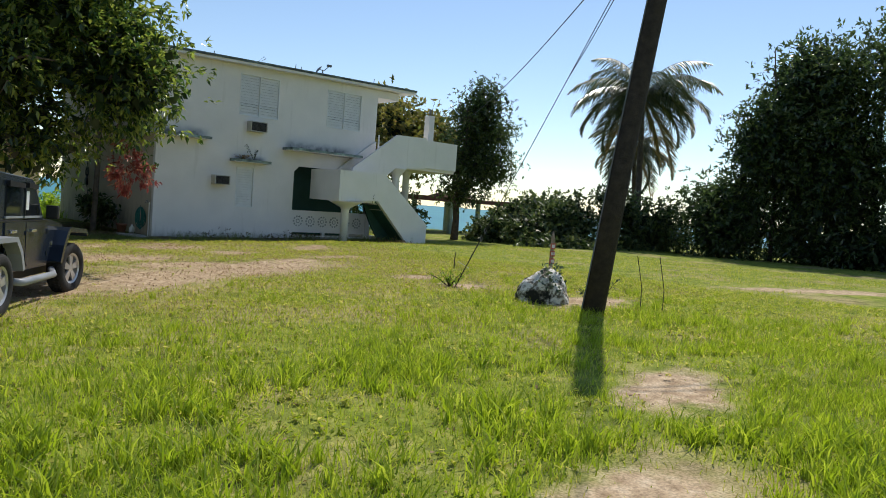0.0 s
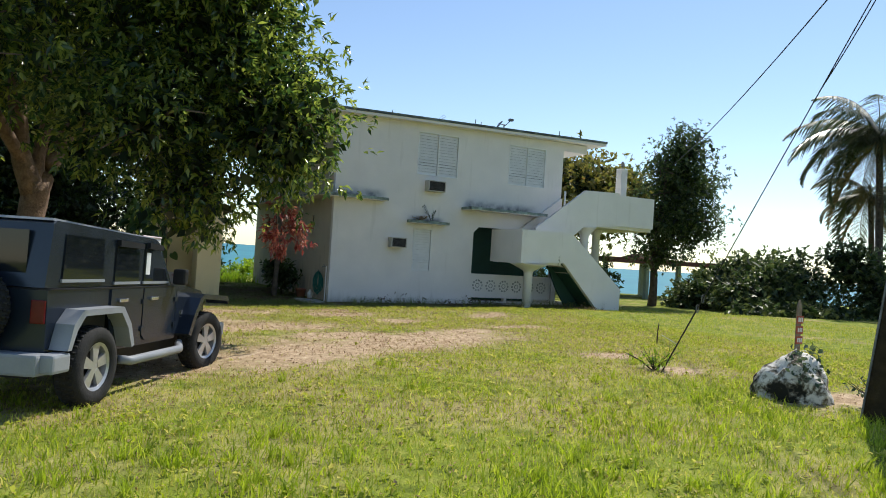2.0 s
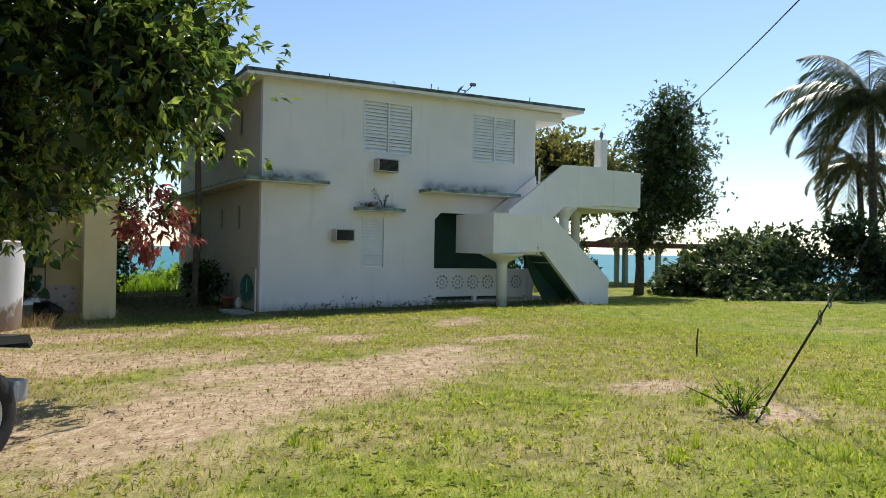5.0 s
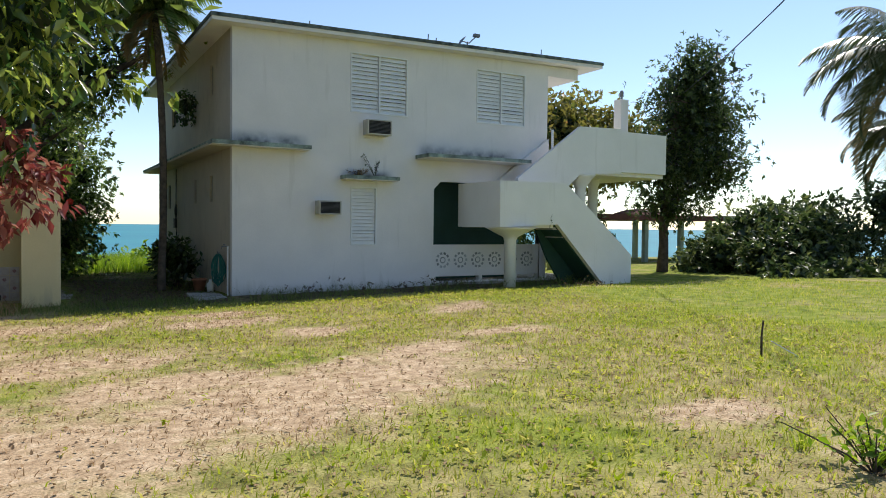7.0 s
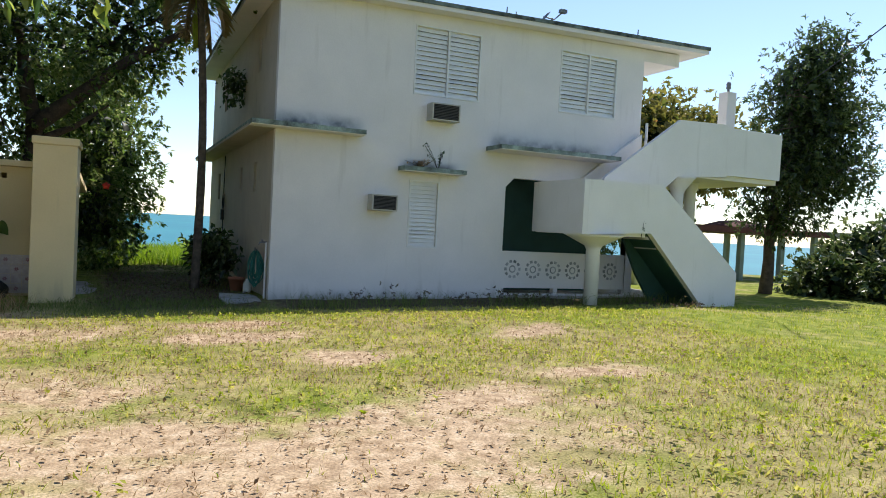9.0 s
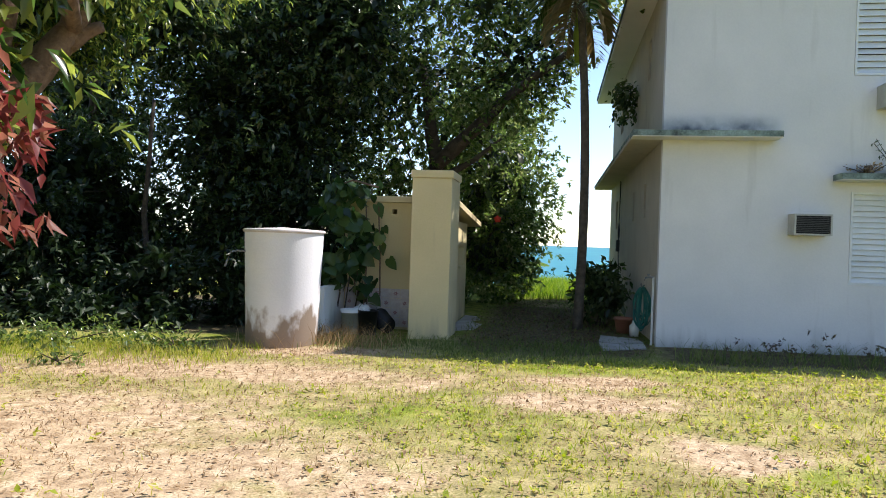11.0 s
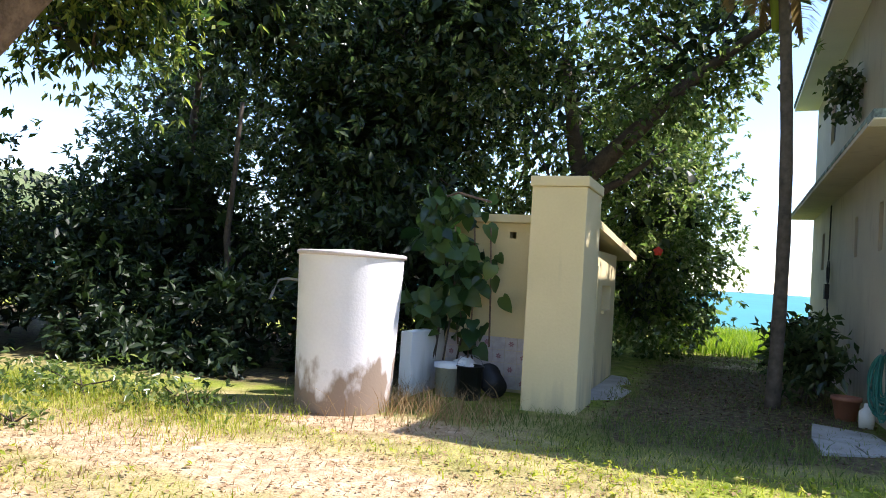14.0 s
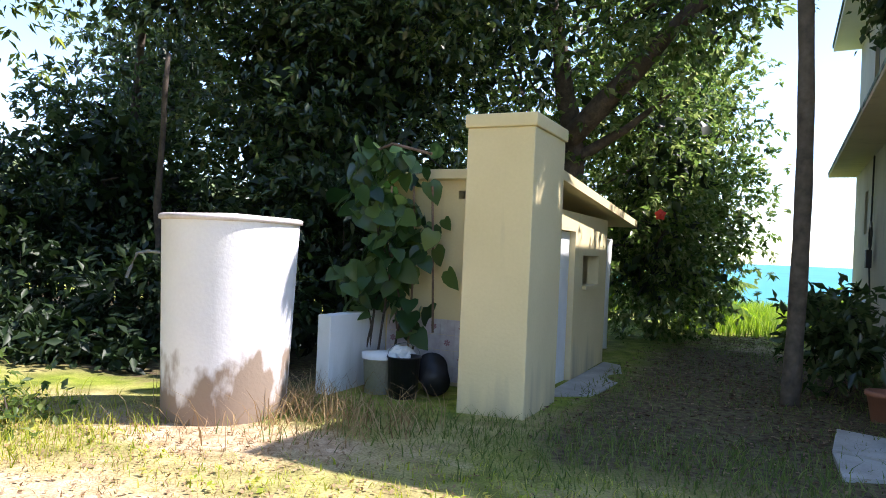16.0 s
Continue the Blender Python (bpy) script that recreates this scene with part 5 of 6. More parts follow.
        part("fender", rounded(prism(bmesh.new(), ff, *sided(0.60, 0.93)), 0.018), M_CAR, c, "front fender flare")
        part("side_panel", prism(bmesh.new(), [(2.06, 0.55), (2.06, 1.12), (2.5, 1.04), (2.3, 0.82), (2.14, 0.55)], *sided(0.60, 0.742)), M_CAR, c)
        part("side_step", tube(bmesh.new(), [(0.58, s * 0.80, 0.40), (0.70, s * 0.88, 0.38), (1.95, s * 0.88, 0.38), (2.1, s * 0.80, 0.44)], 0.05, 10), M_BUMPER, c, "grey tubular side step", True)
        part("tail_light", boxed((-0.70, *sided(0.60, 0.735)[:1], 0.86), (-0.665, sided(0.60, 0.735)[1], 1.08), None, 0.01), M_TAIL, c, "red tail light")
        part("mirror", boxed((1.86, sided(0.76, 0.93)[0], 1.20), (1.97, sided(0.76, 0.93)[1], 1.40), None, 0.03), M_TRIMB, c, "black door mirror")
        part("wheel_well", boxed((-0.36, sided(0.45, 0.735)[0], 0.55), (0.36, sided(0.45, 0.735)[1], 0.94)), M_TRIMB, c)
    part("paper", boxed((1.23, -0.7165, 1.32), (1.33, -0.7125, 1.58)), M_LOUVER, c, "white sheet hanging in the side window")
    part("rear_bumper", boxed((-0.86, -0.80, 0.40), (-0.66, 0.80, 0.60), None, 0.03), M_BUMPER, c, "pale grey rear bumper")
    part("bumper_end", boxed((-0.80, -0.92, 0.42), (-0.52, -0.74, 0.60), None, 0.03), M_BUMPER, c)
    part("rear_window", boxed((-0.655, -0.5, 1.28), (-0.635, 0.5, 1.72)), M_GLASS, c)
    part("brake_light", boxed((-0.90, -0.07, 1.30), (-0.86, 0.07, 1.36)), M_TAIL, c)
    for wx in (0.0, 2.86):
        for s in (-1, 1):
            wheel("wheel", wx, s * 0.78, 0.40, c, s, -10 if wx > 1 else 0)
    w = wheel("wheel", 0, 0, 0, c, -1)
    w.matrix_local = pose(-0.84, -0.05, 0.98, 0, 0, -90)
    bm = bmesh.new()
    box(bm, (2.22, -0.758, 0.80), (2.30, -0.7445, 0.85))
    box(bm, (2.22, -0.758, 0.76), (2.38, -0.7445, 0.78))
    part("badge", bm, M_CHROME, c)


car()

# ---- rock, sign, guy wire, cables, sticks ----
rock = empty("boulder", pose(8.38, 7.42, gz(8.4, 7.4) - 0.15, 0, 0, 30), "squat boulder with flaking white paint and dark lichen", "rock")
bm = bmesh.new()
bmesh.ops.create_icosphere(bm, subdivisions=5, radius=1)
for v in bm.verts:
    d = v.co.copy()
    k = 1 + 0.18 * noise.noise(d * 1.7) + 0.07 * noise.noise(d * 5) + 0.025 * noise.noise(d * 16)
    v.co = Vector((d.x * 0.50 * k, d.y * 0.38 * k, max(d.z, -0.35) * 0.52 * k + 0.10))
    if v.co.x < -0.3:
        v.co.x = -0.3 + (v.co.x + 0.3) * 0.3
M_ROCK = surf("painted_lichen_rock", (0.74, 0.70, 0.62), (0.022, 0.021, 0.016), 4.2, 0.95, 0.8, 25)
for nd in M_ROCK.node_tree.nodes:
    if nd.type == "VALTORGB" and nd.color_ramp.elements[0].position < 0.5:
        nd.color_ramp.elements[0].position, nd.color_ramp.elements[1].position = 0.59, 0.74
        mid = nd.color_ramp.elements.new(0.65)
        mid.color = (0.16, 0.14, 0.10, 1)
part("stone", bm, M_ROCK, rock, smooth=True)
weedpts, weedo = crown_points([(8.15, 7.25, 0.45, 0.3, 0.2, 0.2, 160)], 20, 0.07)
leaves("creeper", weedpts - np.array((8.38, 7.42, gz(8.4, 7.4) - 0.1)), 0.06, M_L_GREY, rock, 0.6, 0.3, weedo)
sign = empty("marker_post", pose(9.30, 8.05, gz(9.3, 8.05)), "thin wooden marker post with small red boards", "post")
M_REDW = surf("faded_red_paint", (0.50, 0.13, 0.09), (0.35, 0.09, 0.06), 6.0, 0.8, 0.2)
M_OLDW = surf("weathered_wood", (0.34, 0.27, 0.20), (0.20, 0.155, 0.11), 9.0, 0.9, 0.4, 40)
part("post", prism(bmesh.new(), [(-0.035, -0.1), (0.035, -0.1), (0.035, 0.88), (0.0, 0.98), (-0.035, 0.88)], -0.012, 0.012), M_OLDW, sign)
for k in range(3):
    part("board", boxed((-0.055, -0.024, 0.46 + 0.12 * k), (0.055, -0.013, 0.55 + 0.12 * k)), M_REDW, sign)
    bm = bmesh.new()
    for q in range(3):
        box(bm, (-0.04 + 0.03 * q, -0.028, 0.48 + 0.12 * k), (-0.022 + 0.03 * q, -0.0245, 0.53 + 0.12 * k))
    part("lettering", bm, M_LOUVER, sign)
PT = Vector((8.08 + 0.09 * 6.1, 6.38 - 0.083 * 6.1, 6.1))
guy = empty("guy_wire", pose(8.55, 9.36, gz(8.55, 9.36)), "steel guy wire running from the ground to the pole", "guy wire")
ga, gb2 = Vector((8.15, 9.1, gz(8.15, 9.1) - 0.1)), PT - Vector((0, 0, 0.15))
gi = ga.lerp(gb2, 0.16)
gm = Matrix.Translation((-8.55, -9.36, -gz(8.55, 9.36)))
part("anchor_rod", tube(bmesh.new(), [gm @ ga, gm @ gi], 0.009, 6), M_WIRE, guy, "rusty anchor rod")
part("wire", tube(bmesh.new(), [gm @ gi, gm @ ga.lerp(gb2, 0.5), gm @ gb2], 0.006, 6), M_WIRE, guy)
bm = bmesh.new()
for k in range(2):
    c0 = ga.lerp(gb2, 0.155 + 0.02 * k)
    tube(bm, [gm @ (c0 + Vector((0.02 * math.sin(a), 0, 0.05 * math.cos(a)))) for a in np.linspace(0, 6.283, 9)], 0.006, 5)
part("turnbuckle", bm, M_GREYM, guy)


def cable(a, b, sag, label, r=0.011):
    tagged(put("overhead_cable", tube(bmesh.new(), bend(a, b, sag, 16), r, 5), M_WIRE), label, "cable", "overhead cables")


cable(PT - Vector((0.05, -0.05, 0.5)), (21.0, 22.2, 4.95), 0.3, "black service cable from the pole to the house", 0.011)
cable(PT - Vector((0, 0, 0.1)), ga.lerp(gb2, 0.55), 0.12, "thin slack cable tied to the guy wire", 0.006)
cable(PT, (45.0, -9.0, 11.0), 0.4, "thin overhead power line")
cable(PT + Vector((0, 0, -0.2)), (45.0, -8.4, 10.4), 0.4, "thin overhead power line")
cable((2.0, 1.0, 9.0), PT, 0.2, "thin overhead power line")
part("ground_wire", tube(bmesh.new(), [(-0.14, 0.06, -0.1), (0.05, -0.10, 2.0), (0.24, -0.27, 4.0), (0.38, -0.40, 5.5)], 0.010, 5), M_GREYM, pole, "pale ground wire stapled to the pole")
tagged(put("stick", tube(bmesh.new(), [(10.55, 11.55, gz(10.55, 11.55) - 0.05), (10.56, 11.56, gz(10.55, 11.55) + 0.2), (10.58, 11.56, gz(10.55, 11.55) + 0.35)], [0.012, 0.011, 0.009], 6), M_BARKD), "thin dark stick standing in the lawn", "stick")
tagged(put("broken_slat", boxed((0, -0.015, 0), (0.3, 0.015, 0.01), pose(10.62, 11.5, gz(10.6, 11.5) + 0.15, 0, 29, -30)), M_LOUVER), "pale broken slat leaning on the lawn", "slat")
weed("guy_weed", 8.25, 9.25, gz(8.25, 9.25), 18, 0.26, 0.5, M_L_BRIGHT, "leafy weeds round the guy wire anchor", 0.07)
weed("pole_weed", 8.7, 6.7, gz(8.7, 6.7), 8, 0.4, 0.4, M_L_GREY, "wispy weeds beside the pole", 0.06)
for x0, y0 in ((9.0, 6.2), (9.25, 6.0)):
    tagged(put("cut_wire", tube(bmesh.new(), [(x0, y0, gz(x0, y0) - 0.02), (x0 + 0.08, y0 + 0.05, 0.35), (x0 - 0.02, y0 + 0.1, 0.8)], 0.006, 5), M_WIRE), "loose thin wire standing in the grass", "wire")

# ---- gazebo on the shore ----
gaz = empty("gazebo", pose(27.0, 29.0, -1.2), "open beach shelter with dark red roof and green posts", "gazebo")
M_REDROOF = surf("dark_red_roof", (0.16, 0.06, 0.05), (0.10, 0.04, 0.035), 5.0, 0.8, 0.2)
M_PGREEN = surf("pale_green_paint", (0.34, 0.42, 0.36), (0.26, 0.33, 0.28), 3.0, 0.8, 0.2)
for px, py in ((-4, -1.5), (-1.8, -1.8), (0.4, -1.6), (1.6, -2.0), (4.5, -2.0), (6.0, -2.0), (-3, 1.5), (1, 1.5)):
    part("post", boxed((px - 0.09, py - 0.09, 0), (px + 0.09, py + 0.09, 2.75)), M_PGREEN, gaz)
part("roof_beam", boxed((-4.4, -2.2, 2.75), (2.2, 1.9, 2.95)), M_REDROOF, gaz, "dark red roof edge")
part("beam", boxed((2.2, -2.3, 2.75), (8.0, -1.7, 2.98)), M_CONC, gaz, "grey concrete beam")
part("roof", lathe(bmesh.new(), [(1.3, 2.96), (1.1, 3.15), (0.6, 3.3), (0.0, 3.36)], 20, pose(-0.4, -0.2, -0.1)), M_REDROOF, gaz, "low domed roof", True)

# ---- shrubs, weeds, vine ----
def shrub(name, x, y, z, blobs, leaf, size, label, per=24, spread=0.12, aspect=0.45, droop=0.3, category="shrub"):
    t = empty(name, Matrix.Translation((x, y, z)), label, category)
    p, o = crown_points(blobs, per, spread, 0.25)
    if category == "vine":
        broad_leaves("foliage", p - np.array((x, y, z)), size, leaf, t)
    else:
        leaves("foliage", p - np.array((x, y, z)), size, leaf, t, aspect, droop, o, tuft=4)
    bm = bmesh.new()
    for b in blobs:
        for k in range(1 if category == "vine" else 3):
            tube(bm, [(b[0] - x + 0.1 * k - 0.1, b[1] - y, -0.05), (b[0] - x + 0.05, b[1] - y, (b[2] - z) * 0.6), (b[0] - x + (k - 1) * b[3] * 0.5, b[1] - y, b[2] - z + b[5] * 0.5)], [0.014, 0.011, 0.004], 5)
    tagged(part("stem", bm, M_BARKD, t), kind="stuff")
    return t


shrub("beach_bush", 22.3, 27.0, -0.6, [(19.4, 26.4, 1.6, 1.0, 0.6, 1.0, 900), (18.6, 26.2, 0.6, 0.8, 0.5, 0.9, 600), (21.8, 27.0, 1.2, 0.9, 0.6, 0.9, 800), (23.0, 27.3, 0.7, 0.8, 0.6, 0.9, 600), (20.8, 26.6, 1.6, 0.7, 0.5, 0.7, 500), (22.0, 27, 0.1, 1.3, 0.5, 0.6, 500)], M_L_DARK, 0.16, "dark bush behind the outside stairs")
shrub("wall_shrub", 7.35, 24.0, -0.3, [(7.3, 23.7, 0.45, 0.35, 0.7, 0.45, 900), (7.5, 24.8, 0.5, 0.3, 0.6, 0.5, 600)], M_L_DARK, 0.16, "dark shrub against the side wall beside the palm")
shrub("shore_shrub", 6.6, 34.5, -0.4, [(3.4, 34.5, 0.2, 1.2, 1.0, 0.8, 1600), (9.5, 38, -0.1, 2.0, 1.2, 0.6, 1500), (8.2, 33.6, 0.0, 0.6, 0.5, 0.5, 500)], M_L_BRIGHT, 0.2, "sunlit yellow-green shrubs near the shore")
palm("young_palm", (5.2, 32.6, -0.4), (5.2, 32.5, 0.1), 0.05, 0.04, 11, 1.5, M_L_BRIGHT, "young yellow-green palm in the sun", 0, 1.3)
shrub("verge_weeds", 1.5, 18.6, -0.25, [(0.6, 18.9, -0.12, 1.1, 0.5, 0.16, 900), (2.0, 18.8, -0.12, 0.5, 0.4, 0.16, 400), (-1.4, 18.6, -0.1, 1.4, 0.6, 0.2, 800), (1.4, 17.6, -0.16, 0.4, 0.3, 0.1, 160)], M_L_HEDGE, 0.08, "low leafy weeds along the edge of the thicket", category="weeds")
# The shade under the trees is put into this undergrowth's leaf colour.
shrub("thicket_edge", 0.5, 21.0, -0.3, [(0.2, 21.6, 0.3, 1.2, 0.5, 0.7, 1500), (1.6, 21.9, 0.5, 0.9, 0.5, 0.9, 1300), (-1.8, 21.4, 0.4, 1.2, 0.6, 0.9, 1500), (-4, 20.6, 0.4, 1.6, 0.8, 0.9, 1500), (-0.6, 20.9, -0.1, 1.7, 0.5, 0.28, 1600), (-3.2, 21.8, 0.9, 1.8, 1.0, 1.3, 3200), (-6.2, 22.4, 1.2, 2.5, 1.2, 1.7, 3200), (1.9, 23.0, 1.2, 1.2, 0.6, 1.5, 2200)], M_L_INNER, 0.17, "undergrowth at the foot of the thicket, shade painted into its leaves", category="undergrowth")
vine = shrub("vine", 3.5, 21.9, -0.3, [(3.32, 21.66, 1.6, 0.50, 0.2, 0.34, 85), (3.45, 21.7, 1.02, 0.36, 0.14, 0.45, 75), (3.15, 21.64, 0.75, 0.26, 0.14, 0.36, 45), (3.2, 21.7, 1.95, 0.5, 0.2, 0.18, 45), (3.55, 21.78, 0.45, 0.1, 0.06, 0.25, 12)], leafy("vine_leaf", ((0.015, 0.04, 0.012), (0.03, 0.07, 0.02), (0.06, 0.11, 0.03), (0.11, 0.17, 0.05)), 0.3, 0.3), 0.21, "big-leaved climbing vine on the shed wall", 6, 0.13, 0.72, 0.8, category="vine")
bm = bmesh.new()
for k, (x, z) in enumerate(((3.55, 0.1), (3.75, 0.3), (3.3, 0.3))):
    tube(bm, [(x - 3.5, -0.16, 2.0), (x - 3.45, -0.18, 1.3), (x - 3.5 + 0.06 * k, -0.14, z + 0.3)], 0.012, 5)
tube(bm, [(0.25, -0.2, 2.3), (-0.15, -0.25, 2.4), (-0.4, -0.3, 2.3), (-0.42, -0.3, 2.0)], 0.016, 6)
part("tendril", bm, M_BARK, vine)
shrub("stair_weeds", 15.5, 19.0, -0.3, [(9.8, 20.7, -0.16, 1.4, 0.2, 0.14, 700), (12.0, 20.3, -0.12, 1.6, 0.25, 0.16, 900), (15.0, 19.0, -0.12, 1.6, 0.25, 0.14, 700)], leafy("purple_weed", ((0.05, 0.05, 0.03), (0.10, 0.06, 0.05), (0.12, 0.12, 0.04)), 0.6, 0.3), 0.06, "dull purple-green weeds along the foot of the house", category="weeds")


flower = empty("hibiscus_flower", pose(5.33, 25.25, 1.68), "red hibiscus flower on the evergreen tree", "flower")
M_PETAL = surf("red_petal", (0.62, 0.05, 0.02), (0.45, 0.03, 0.015), 20.0, 0.6, 0.1)
for k in range(5):
    part("petal", prism(bmesh.new(), [(-0.01, 0.0), (-0.035, 0.05), (0.0, 0.085), (0.035, 0.05), (0.01, 0.0)], -0.003, 0.003, 1, pose(0, 0, 0, -20, 72 * k, 0)), M_PETAL, flower)


tree("far_thicket", (-26.0, 27.0, -0.5), [[(-26.0, 27.0, -0.5, 0.2), (-26.0, 27.0, 1.0, 0.15), (-26.0, 27.0, 2.5, 0.05)]],
     [(-22.0, 26.0, 0.6, 7.0, 3.0, 2.0, 5000), (-34.0, 28.0, 1.2, 8.0, 4.0, 2.6, 4000), (-16.0, 24.0, 0.2, 4.0, 2.0, 1.4, 3500)], M_BARKD, M_L_BRIGHT, 0.5, "sunlit scrub in the distance beyond the thicket", 20, 0.6, 0.3, 0.5, "scrub")
bm = bmesh.new()
bmesh.ops.create_icosphere(bm, subdivisions=6, radius=1, matrix=Matrix.Translation((0, 0, 0)))
for v in bm.verts:
    k = 1 + 0.16 * noise.noise(v.co * 3.1) + 0.05 * noise.noise(v.co * 11) + 0.02 * noise.noise(v.co * 34)
    v.co = Vector((-190 + v.co.x * 85 * k, 150 + v.co.y * 60 * k, -3 + v.co.z * 24 * k))
tagged(put("hill", bm, surf("scrub_hillside", (0.20, 0.22, 0.10), (0.09, 0.13, 0.05), 0.25, 0.95, 0.8, 1.5), smooth=True), "low green scrubby hill in the distance", "hill", kind="structure")


def blades(name, x, y, h0, h1, width, material, label, lean=0.5, category="grass"):
    n = len(x)
    z = ground_z(x, y)
    a = rng.uniform(0, 2 * np.pi, n)
    h = rng.uniform(h0, h1, n)
    b = rng.uniform(0, 2 * np.pi, n)
    k = rng.uniform(0.1, lean, n) * h
    base = np.stack([x, y, z - 0.01], 1)
    side = np.stack([np.cos(a), np.sin(a), np.zeros(n)], 1) * (width * rng.uniform(0.6, 1.3, n))[:, None]
    bend_to = np.stack([np.cos(b), np.sin(b), np.zeros(n)], 1)
    mid = base + bend_to * (0.35 * k)[:, None] + np.stack([0 * h, 0 * h, 0.6 * h], 1)
    tip = base + bend_to * k[:, None] + np.stack([0 * h, 0 * h, h], 1)
    v = np.stack([base - side, base + side, mid + side * 0.7, mid - side * 0.7, tip], 1).reshape(-1, 3)
    i = np.arange(n)[:, None] * 5
    idx = np.concatenate([i, i + 1, i + 2, i, i + 2, i + 3, i + 3, i + 2, i + 4], 1).ravel()
    return tagged(new(name, raw_mesh(name, v, 3, idx, material)), label, category, kind="stuff")


def lawn_points(n, x0, x1, y0, y1, keep):
    x, y = rng.uniform(x0, x1, n), rng.uniform(y0, y1, n)
    k = rng.random(n) < keep(x, y)
    return x[k], y[k]


def clear(x, y):
    """1 on open ground, 0 inside the house, shed and stairs."""
    inside = ((x > 7.85) & (x < 15.6) & (y > 21.1)) | ((x > 2.85) & (x < 5.0) & (y > 21.0)) | ((x > 13) & (x < 20) & (y > 20.4))
    return 1.0 - inside


def patch(x, y, s, o):
    return 0.5 + 0.5 * np.sin(s * x + 1.3 * np.sin(0.7 * s * y + o)) * np.sin(s * 0.9 * y + 1.7 * np.sin(0.6 * s * x - o))


x, y = lawn_points(300000, -1.5, 13.5, 1.2, 19.8, lambda x, y: clear(x, y) * np.clip(1.05 - 1.5 * bareness(x, y), 0.03, 1) * np.clip(1.5 - 0.055 * y, 0.35, 1))
blades("lawn_grass", x, y, 0.02, 0.06, 0.0035, M_BLADE, "short trodden green lawn grass", 1.3)
x, y = lawn_points(90000, 0.0, 9.0, 1.5, 8.5, lambda x, y: np.clip(1 - 2.5 * bareness(x, y), 0, 1) * np.clip((patch(x, y, 1.9, 0.4) - 0.3) * 2.0, 0.12, 1) * np.clip(1.5 - 0.16 * y, 0, 1))
blades("tall_grass", x, y, 0.04, 0.115, 0.0045, M_BLADE_G, "longer bright green grass tufts", 0.9)
x, y = lawn_points(60000, -4, 22, 2, 19.5, lambda x, y: clear(x, y) * np.clip(1 - 1.6 * bareness(x, y), 0.0, 1) * (y > 6))
blades("far_grass", x, y, 0.03, 0.075, 0.006, M_BLADE, "green lawn grass farther off", 1.0)
x, y = lawn_points(80000, 0.5, 11.5, 7.5, 19.5, lambda x, y: patch(x, y, 1.3, 2.0) ** 1.5 * np.clip(0.35 + bareness(x, y), 0, 1))
blades("dry_lawn_grass", x, y, 0.015, 0.05, 0.0035, M_BLADE_DRY, "short dry straw-coloured grass", 1.5)
x, y = lawn_points(3600, 2.2, 4.6, 18.9, 21.2, lambda x, y: clear(x, y) * np.exp(-((x - 3.5) / 0.8) ** 2 - ((y - 20.2) / 0.6) ** 2))
blades("dry_weeds", x, y, 0.08, 0.34, 0.004, M_BLADE_DRY, "tall dry brown weeds round the tank", 1.6, "weeds")
# Grass by pillar, passage and house foot takes the blade with shade painted in.
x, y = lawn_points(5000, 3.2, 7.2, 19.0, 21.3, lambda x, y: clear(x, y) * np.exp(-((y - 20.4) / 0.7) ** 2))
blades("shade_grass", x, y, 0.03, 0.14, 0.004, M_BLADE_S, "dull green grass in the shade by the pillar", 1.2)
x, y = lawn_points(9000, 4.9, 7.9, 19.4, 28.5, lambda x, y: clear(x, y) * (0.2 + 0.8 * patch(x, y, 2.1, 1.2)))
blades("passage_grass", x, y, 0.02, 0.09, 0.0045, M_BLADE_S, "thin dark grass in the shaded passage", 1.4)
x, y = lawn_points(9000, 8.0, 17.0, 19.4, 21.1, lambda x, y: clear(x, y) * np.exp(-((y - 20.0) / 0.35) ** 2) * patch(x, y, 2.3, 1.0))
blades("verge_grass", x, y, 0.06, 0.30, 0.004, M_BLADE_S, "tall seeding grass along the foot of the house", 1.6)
x, y = lawn_points(9000, -3, 3, 17.4, 20.0, lambda x, y: np.exp(-((y - 18.6) / 0.7) ** 2))
blades("edge_grass", x, y, 0.05, 0.17, 0.004, M_BLADE, "rough grass along the thicket", 0.9)
x, y = lawn_points(14000, 2.5, 9.5, 29, 40, lambda x, y: clear(x, y))
blades("shore_grass", x, y, 0.1, 0.4, 0.01, M_L_BRIGHT, "sunlit rough grass near the shore", 0.8)
cx, cy = lawn_points(2200, -0.5, 11.0, 1.5, 10.5, lambda x, y: clear(x, y) * np.clip(1 - 2.2 * bareness(x, y), 0, 1) * np.clip((patch(x, y, 1.6, 0.9) - 0.25) * 1.8, 0.08, 1) * np.clip(1.4 - 0.15 * y, 0.06, 1))
k = np.repeat(np.arange(len(cx)), 34)
r = np.abs(rng.normal(size=len(k))) * 0.055
a = rng.uniform(0, 6.283, len(k))
blades("grass_tuft", cx[k] + r * np.cos(a), cy[k] + r * np.sin(a), 0.05, 0.15, 0.0045, M_BLADE_G, "coarse bright green tufts standing out of the lawn", 1.1)
cx, cy = lawn_points(520, -0.5, 5.2, 1.6, 5.6, lambda x, y: np.clip(1 - 2.5 * bareness(x, y), 0, 1) * np.clip((patch(x, y, 1.9, 0.4) - 0.2) * 1.8, 0.1, 1))
k = np.repeat(np.arange(len(cx)), 26)
r = np.abs(rng.normal(size=len(k))) * 0.05
a = rng.uniform(0, 6.283, len(k))
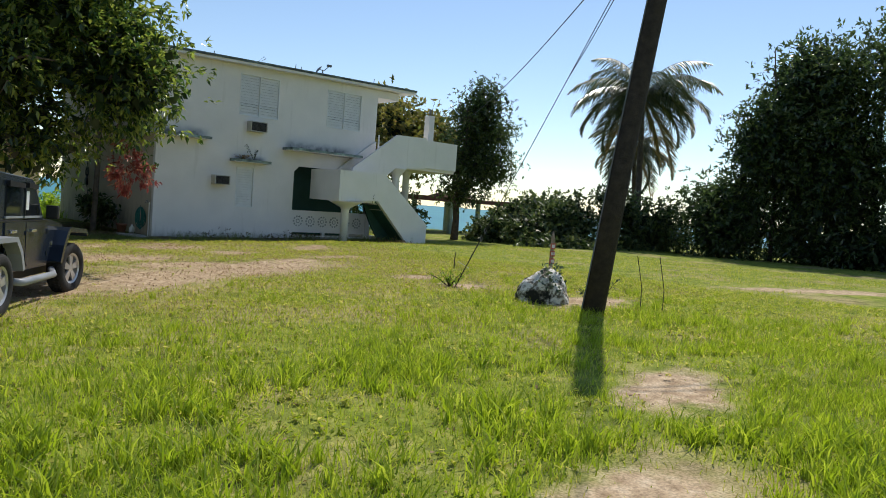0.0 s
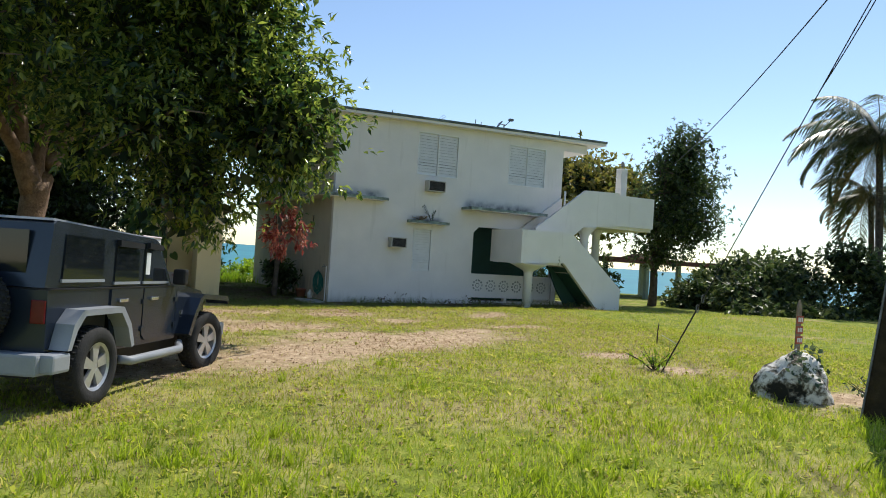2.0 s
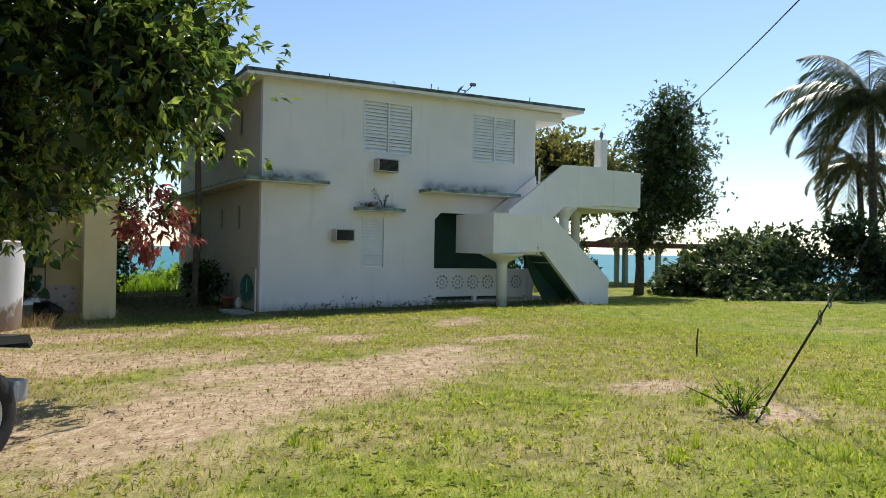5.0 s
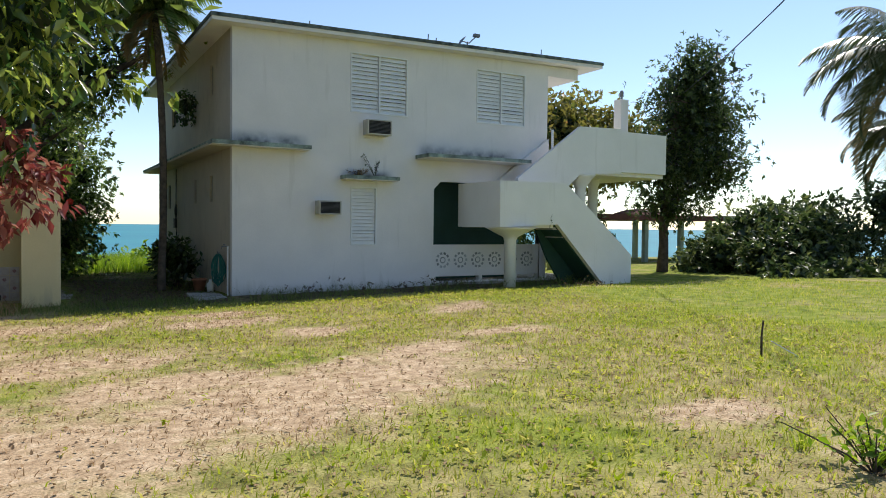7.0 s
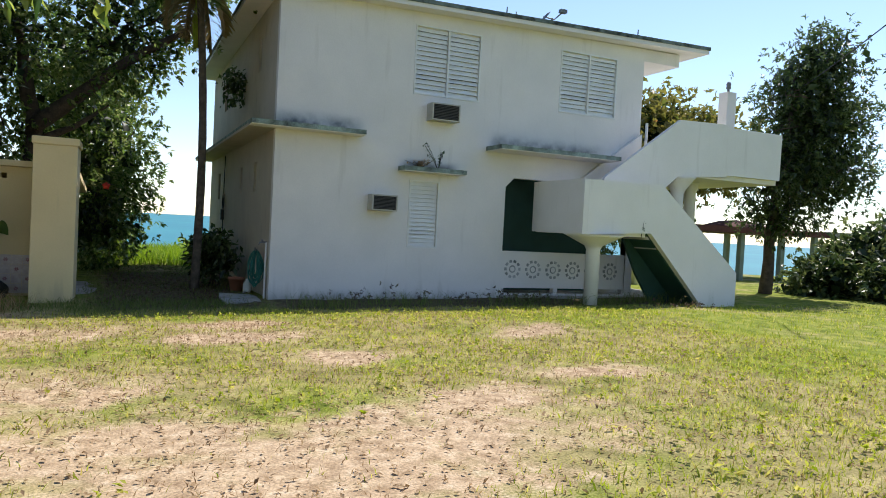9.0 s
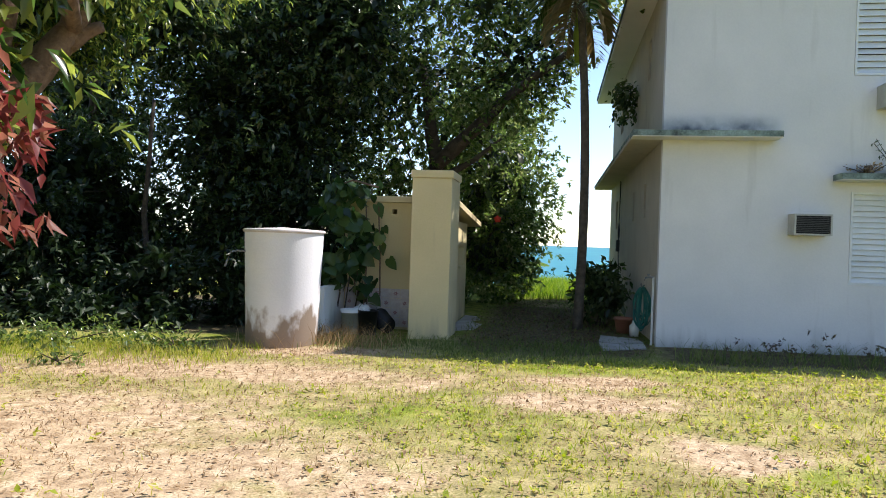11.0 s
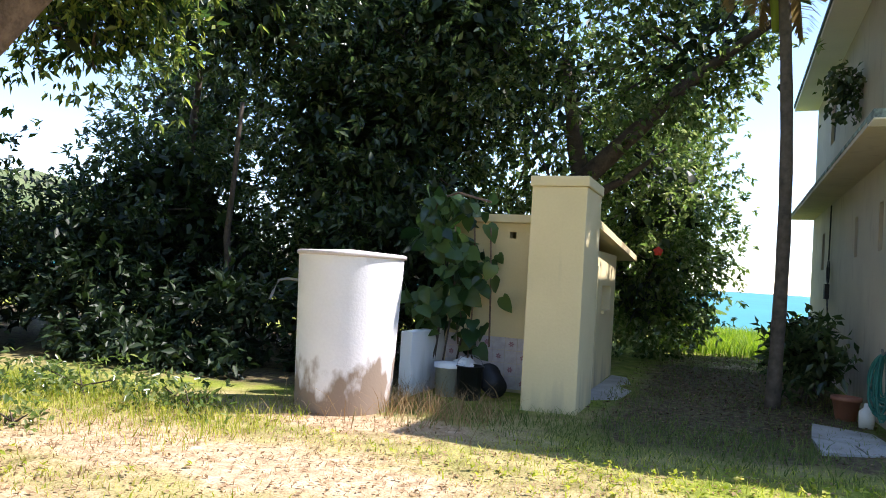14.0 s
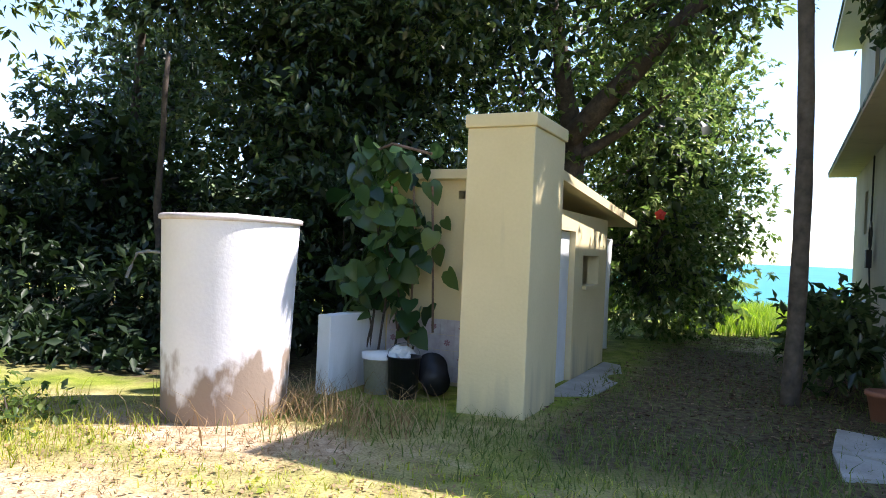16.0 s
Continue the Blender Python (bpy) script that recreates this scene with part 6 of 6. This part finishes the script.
blades("coarse_grass", cx[k] + r * np.cos(a), cy[k] + r * np.sin(a), 0.07, 0.2, 0.007, M_BLADE_G, "tall broad-bladed bright green grass clumps", 1.2)
x, y = lawn_points(60000, -0.5, 13.0, 1.5, 19.4, lambda x, y: clear(x, y) * np.clip(1 - 1.8 * bareness(x, y), 0.03, 1) * np.clip((patch(x, y, 2.4, 3.1) - 0.2) * 1.6, 0.15, 1))
lit = leaves("lawn_weed", np.stack([x, y, ground_z(x, y) + 0.03], 1), 0.042, M_BLADE, None, 0.6, -0.4, flat=0.5, tuft=5)
tagged(lit, "small broad-leaved weeds growing in the lawn", "weeds", kind="stuff")
# fallen leaves and bits on the lawn
n = 36000
x, y = lawn_points(n, 1.0, 13.0, 3.0, 19.5, lambda x, y: clear(x, y) * np.clip(0.15 + (y - 5) * 0.08, 0.1, 1))
pts = np.stack([x, y, ground_z(x, y) + 0.012], 1)
lit = leaves("fallen_leaf", pts, 0.036, leafy("fallen_leaf_tones", ((0.17, 0.11, 0.06), (0.34, 0.24, 0.14), (0.54, 0.46, 0.31), (0.30, 0.20, 0.11)), 0.8, 0.1, 0.1), None, 0.55, 0.0, flat=0.35)
tagged(lit, "scattered fallen dry leaves on the lawn", "leaves", kind="stuff")

x, y = lawn_points(9000, 4.7, 7.85, 19.8, 29.8, lambda x, y: clear(x, y) * np.clip((x - 4.7) * 1.1, 0, 1) * np.clip((y - 19.8) * 0.6, 0, 1) * (0.35 + 0.65 * patch(x, y, 1.7, 0.6)))
lit = leaves("alley_litter", np.stack([x, y, ground_z(x, y) + 0.012], 1), 0.05, leafy("brown_leaf_tones", ((0.06, 0.036, 0.022), (0.15, 0.09, 0.055), (0.30, 0.21, 0.13)), 0.85, 0.1, 0.1), None, 0.5, 0.0, flat=0.15)
tagged(lit, "brown leaf litter in the shaded passage", "leaves", kind="stuff")

# the plan is drawn in its own unit: bring every thing to metres
for ob in list(scene.objects):
    if ob.parent is None and ob.type in {"MESH", "EMPTY"}:
        ob.matrix_basis = Matrix.Scale(SCALE, 4) @ ob.matrix_basis
